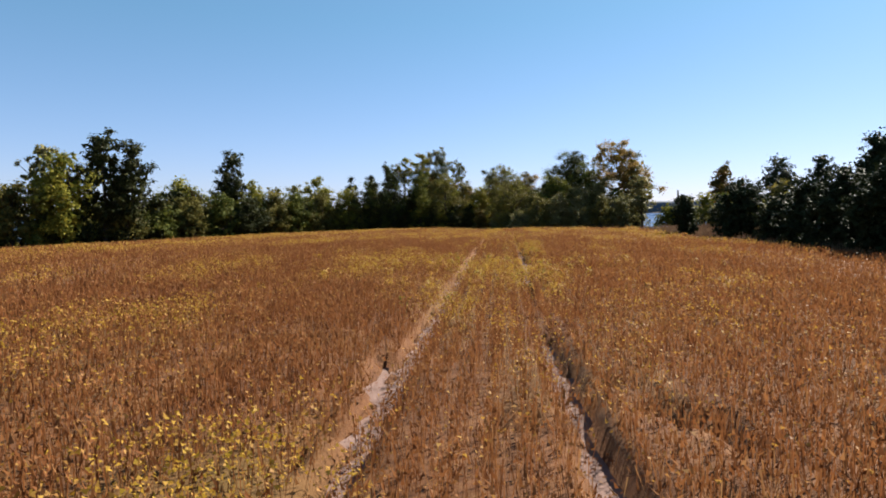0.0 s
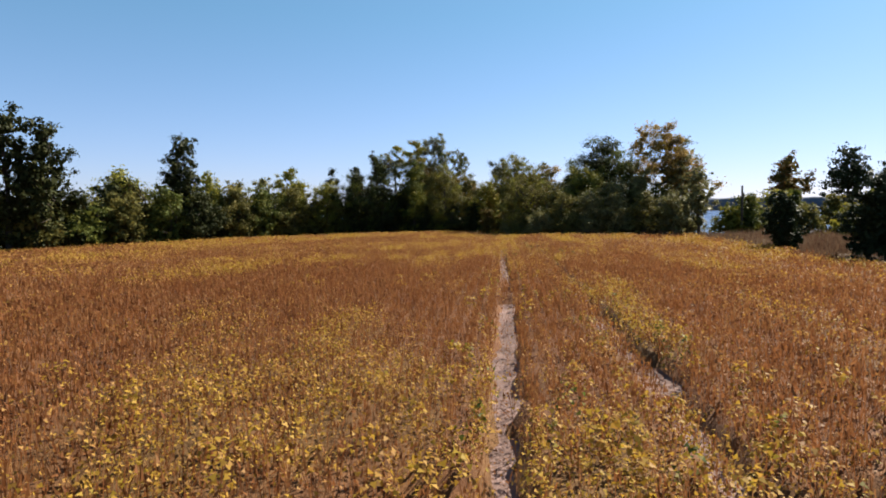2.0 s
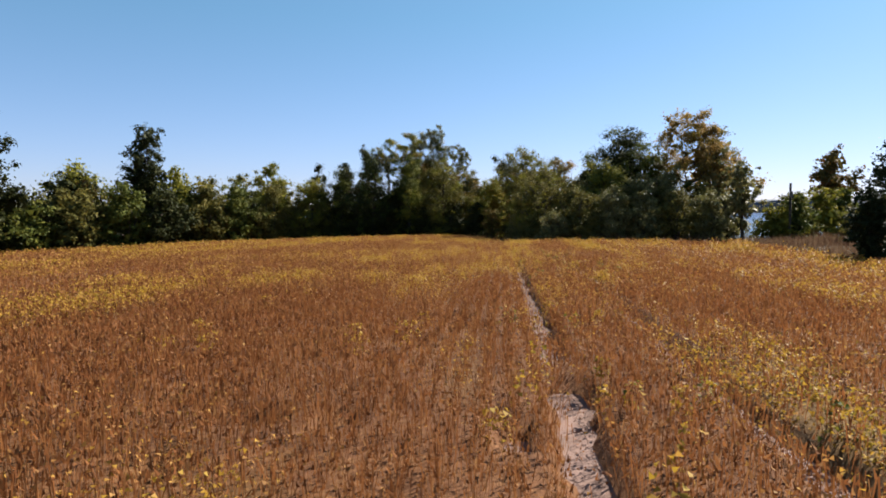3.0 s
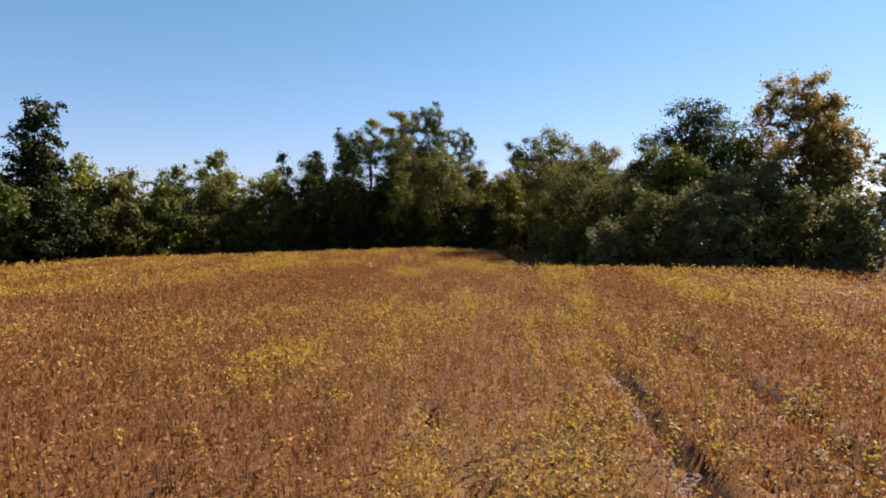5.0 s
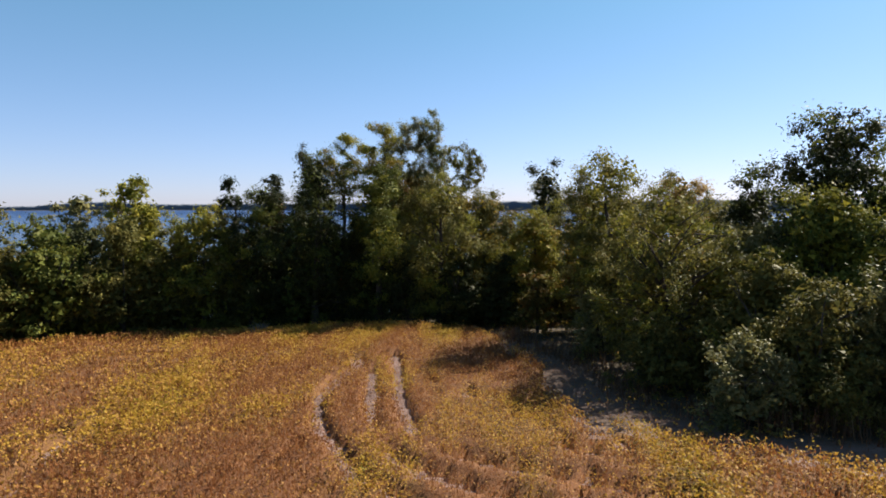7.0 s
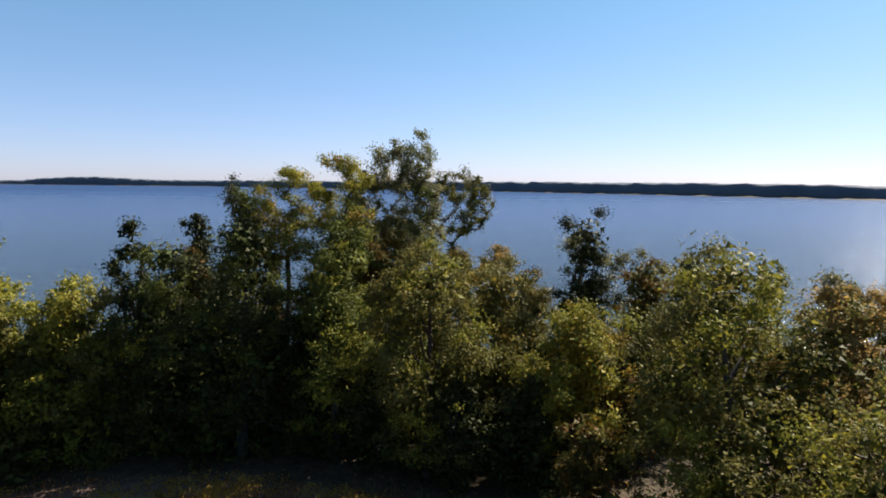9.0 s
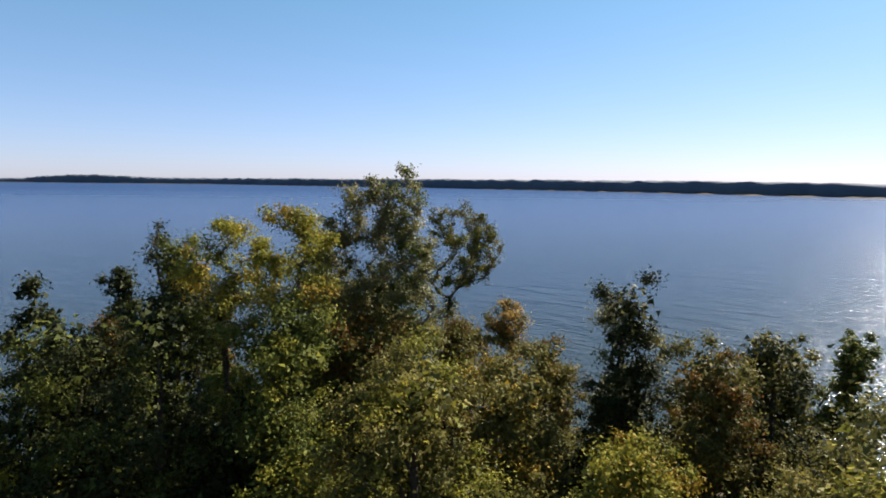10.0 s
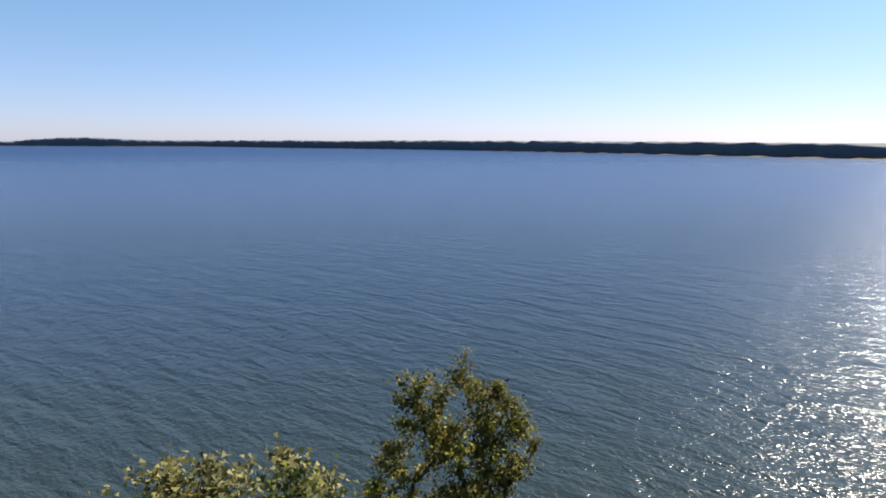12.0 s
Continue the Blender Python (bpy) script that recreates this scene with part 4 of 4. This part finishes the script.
def soybean_crop():
    root = new("soybean_crop")
    tagged(root, "ripe brown soybean crop with yellow leaves in rows", "crop", kind="stuff")
    xs = steps((-120, -25, 1.6), (-25, -9, 0.5), (-9, 11, 0.2), (11, 28, 0.5))
    ys = steps((-14, 114.5, 0.45))
    gx, gy = np.meshgrid(xs, ys)
    cover = crop_cover(gx, gy)
    lumps = value_noise(gx, gy, 1.1, 11) * 0.05 + value_noise(gx, gy, 3.5, 12) * 0.06
    z = land(gx, gy) + np.where(cover > 0.55, 0.04 + (0.24 + lumps) * crop_cover(gx, gy, 0.12), -0.12)
    mass = mesh_object("stalk_mass", np.stack([gx, gy, z], -1).reshape(-1, 3), grid_faces(*gx.shape), CANOPY, root, smooth=True)
    at = mass.data.attributes.new("ripeness", "FLOAT", "POINT")
    at.data.foreach_set("value", np.clip(ripeness(gx, gy, 1, ()), 0, 1).ravel().astype(np.float32))
    rng = np.random.default_rng(77)
    px, py = [], []
    for x0, x1, y0, y1, density in [(-6, 8, -2, 60, 290), (-14, -6, -2, 60, 170), (8, 16, -2, 60, 170), (-8, 10, 60, 80, 250), (-14, -8, 60, 80, 160), (10, 16, 60, 80, 160), (-14, 14, 80, 117, 230), (-32, -14, -6, 70, 45), (-32, -14, 70, 118, 75), (14, 28, -6, 60, 50), (16, 28, 60, 92, 70),
                                    (-75, -32, -6, 104, 20), (-120, -75, -6, 80, 7)]:
        n = int((x1 - x0) * (y1 - y0) * density)
        px.append(rng.uniform(x0, x1, n) + rng.normal(size=n) * 2.2)
        py.append(rng.uniform(y0, y1, n) + rng.normal(size=n) * 2.0)
    x, y = np.concatenate(px), np.concatenate(py)
    deep = inside_field(x, y)
    s = x - 0.083 * y
    snapped = np.round(s / 0.42) * 0.42 + rng.normal(size=len(x)) * 0.085 + 0.083 * y
    x = np.where((deep > 10) & (x > -30), snapped, x)
    cover = crop_cover(x, y)
    keep = rng.uniform(size=len(x)) < np.where(cover > 0.3, 1.0, 0.03 + 0.3 * cover)
    x, y, cover, deep = x[keep], y[keep], cover[keep], deep[keep]
    far = np.clip(np.abs(x - 1) / 25, 0, 2.0)
    ripe = ripeness(x, y, cover)
    is_leaf = rng.uniform(size=len(x)) < np.clip(0.16 + 0.42 * ripe, 0.09, 0.5) + np.interp(y, (50, 75), (0, 0.16))
    ground_z = land(x, y)
    tall = (0.6 + 0.28 * value_noise(x, y, 0.7, 13)) * (0.7 + 0.3 * cover)
    # pods and shrivelled leaves that cling to the stalks
    pod = ~is_leaf & (rng.uniform(size=len(x)) < np.interp(y, (50, 75), (0.5, 0.75)))
    n = int(pod.sum())
    b = np.stack([x[pod] + rng.normal(size=n) * 0.03, y[pod] + rng.normal(size=n) * 0.03, ground_z[pod] + tall[pod] * rng.uniform(0.4, 1.05, n)], 1)
    hang = unit(np.stack([rng.normal(size=n) * 0.45, rng.normal(size=n) * 0.45, rng.uniform(0.5, 1.2, n)], 1)) * (rng.uniform(0.05, 0.13, n) * (1 + 0.8 * far[pod]))[:, None]
    ang = rng.uniform(0, 2 * np.pi, n)
    a = np.stack([np.cos(ang), np.sin(ang), 0 * ang], 1) * (rng.uniform(0.01, 0.025, n) * (1 + 1.0 * far[pod]))[:, None]
    mesh_object("pods", np.stack([b - a, b + a, b + hang], 1).reshape(-1, 3), np.arange(3 * n).reshape(n, 3), STEM, root)
    # stems
    i = ~is_leaf & ~pod
    n = int(i.sum())
    ang = rng.uniform(0, 2 * np.pi, n)
    w = rng.uniform(0.0024, 0.0056, n) * (1 + 2.4 * far[i])
    h = tall[i] * rng.uniform(0.7, 1.08, n)
    a = np.stack([np.cos(ang) * w, np.sin(ang) * w, 0 * w], 1)
    lean = np.stack([rng.normal(size=n) * 0.07, rng.normal(size=n) * 0.1, h], 1)
    b = np.stack([x[i], y[i], ground_z[i] + 0.12], 1)
    top = b + lean
    top[:, 2] -= 0.12
    v = np.stack([b - a * 0.6, top + a * 1.3, top - a * 1.3], 1).reshape(-1, 3)
    mesh_object("stems", v, np.arange(3 * n).reshape(n, 3), STEM, root)
    # leaves
    n = int(is_leaf.sum())
    i = is_leaf
    p = np.stack([x[i], y[i], ground_z[i] + tall[i] * rng.uniform(0.55, 1.1, n)], 1)
    # plants that are still leafy carry several leaves each
    times = np.where(ripe[i] > 0.4, 2, 1)
    p, leaf_ripe, leaf_far = np.repeat(p, times, 0), np.repeat(ripe[i], times), np.repeat(far[i], times)
    n = len(p)
    p = p + rng.normal(size=(n, 3)) * (0.08, 0.1, 0.07)
    nrm = unit(rng.normal(size=(n, 3)) * 0.6 + (0, 0, 0.6))
    ob = mesh_object("leaves", leaf_blades(rng, p, nrm, np.interp(p[:, 1], (40, 75), (0.047, 0.064)) * (1 + 1.0 * leaf_far), 0.85), leaf_faces(n), CROP_LEAF, root)
    at = ob.data.attributes.new("ripeness", "FLOAT", "POINT")
    at.data.foreach_set("value", np.repeat(np.clip(0.24 + 0.42 * leaf_ripe, 0, 0.78), 3).astype(np.float32))
    # leaves and broken stalks fallen into the wheel ruts
    fx, fy = [], []
    for line, thick, wide in [(track, 50, 0.2) for track in TRACKS] + [(LANE, 240, 1.2)]:
        line = np.array(line)
        run = np.r_[0, np.cumsum(np.hypot(*np.diff(line, axis=0).T))]
        m = int(run[-1] * thick)
        at = rng.uniform(0, run[-1], m)
        fx.append(np.interp(at, run, line[:, 0]) + rng.normal(size=m) * wide)
        fy.append(np.interp(at, run, line[:, 1]) + rng.normal(size=m) * wide)
    fx, fy = np.concatenate(fx), np.concatenate(fy)
    p = np.stack([fx, fy, land(fx, fy) + rng.uniform(0.03, 0.2, len(fx)) ** 1.3], 1)
    nrm = unit(rng.normal(size=(len(fx), 3)) * 0.35 + (0, 0, 1))
    mesh_object("fallen_litter", leaf_blades(rng, p, nrm, 0.055, 0.55), leaf_faces(len(fx)), STEM, root)
    # single plants that stand out, bushier and greener than the rest
    m = 230
    px = [rng.normal(2, 5, m), rng.uniform(-14, 18, 300)]
    py = [rng.normal(27, 3.6, m), rng.uniform(44, 84, 300)]
    tint = [rng.uniform(0.3, 0.7, m), rng.uniform(0.3, 0.65, 300)]
    for line in TRACKS[:2]:
        line = np.array(line)
        py.append(rng.uniform(16, 78, 80))
        px.append(np.interp(py[-1], line[:, 1], line[:, 0]) + rng.normal(size=80) * 0.3 + rng.choice((-0.75, 0.75), 80))
        tint.append(rng.uniform(0.5, 1.0, 80))
    px, py, tint = np.concatenate(px), np.concatenate(py), np.concatenate(tint)
    keep = (inside_field(px, py) > 1) & (value_noise(px, py, 4, 61) > 0.33)
    px, py, tint = px[keep], py[keep], tint[keep]
    each = 54
    n = len(px) * each
    wide, high = np.repeat(rng.uniform(0.16, 0.4, len(px)), each), np.repeat(rng.uniform(0.5, 0.95, len(px)), each)
    d = unit(rng.normal(size=(n, 3)))
    u = rng.uniform(0, 1, n) ** 0.6
    cx, cy = np.repeat(px, each), np.repeat(py, each)
    p = np.stack([cx + d[:, 0] * wide * (1.15 - 0.6 * u), cy + d[:, 1] * wide * (1.15 - 0.6 * u), land(cx, cy) + 0.08 + high * u], 1)
    ob = mesh_object("leafy_plants", leaf_blades(rng, p, unit(d * 0.5 + rng.normal(size=(n, 3)) * 0.4 + (0, 0, 0.7)), 0.074, 0.9), leaf_faces(n), CROP_LEAF, root)
    at = ob.data.attributes.new("ripeness", "FLOAT", "POINT")
    at.data.foreach_set("value", np.repeat(np.clip(tint, 0, 0.92), each * 3).astype(np.float32))


soybean_crop()
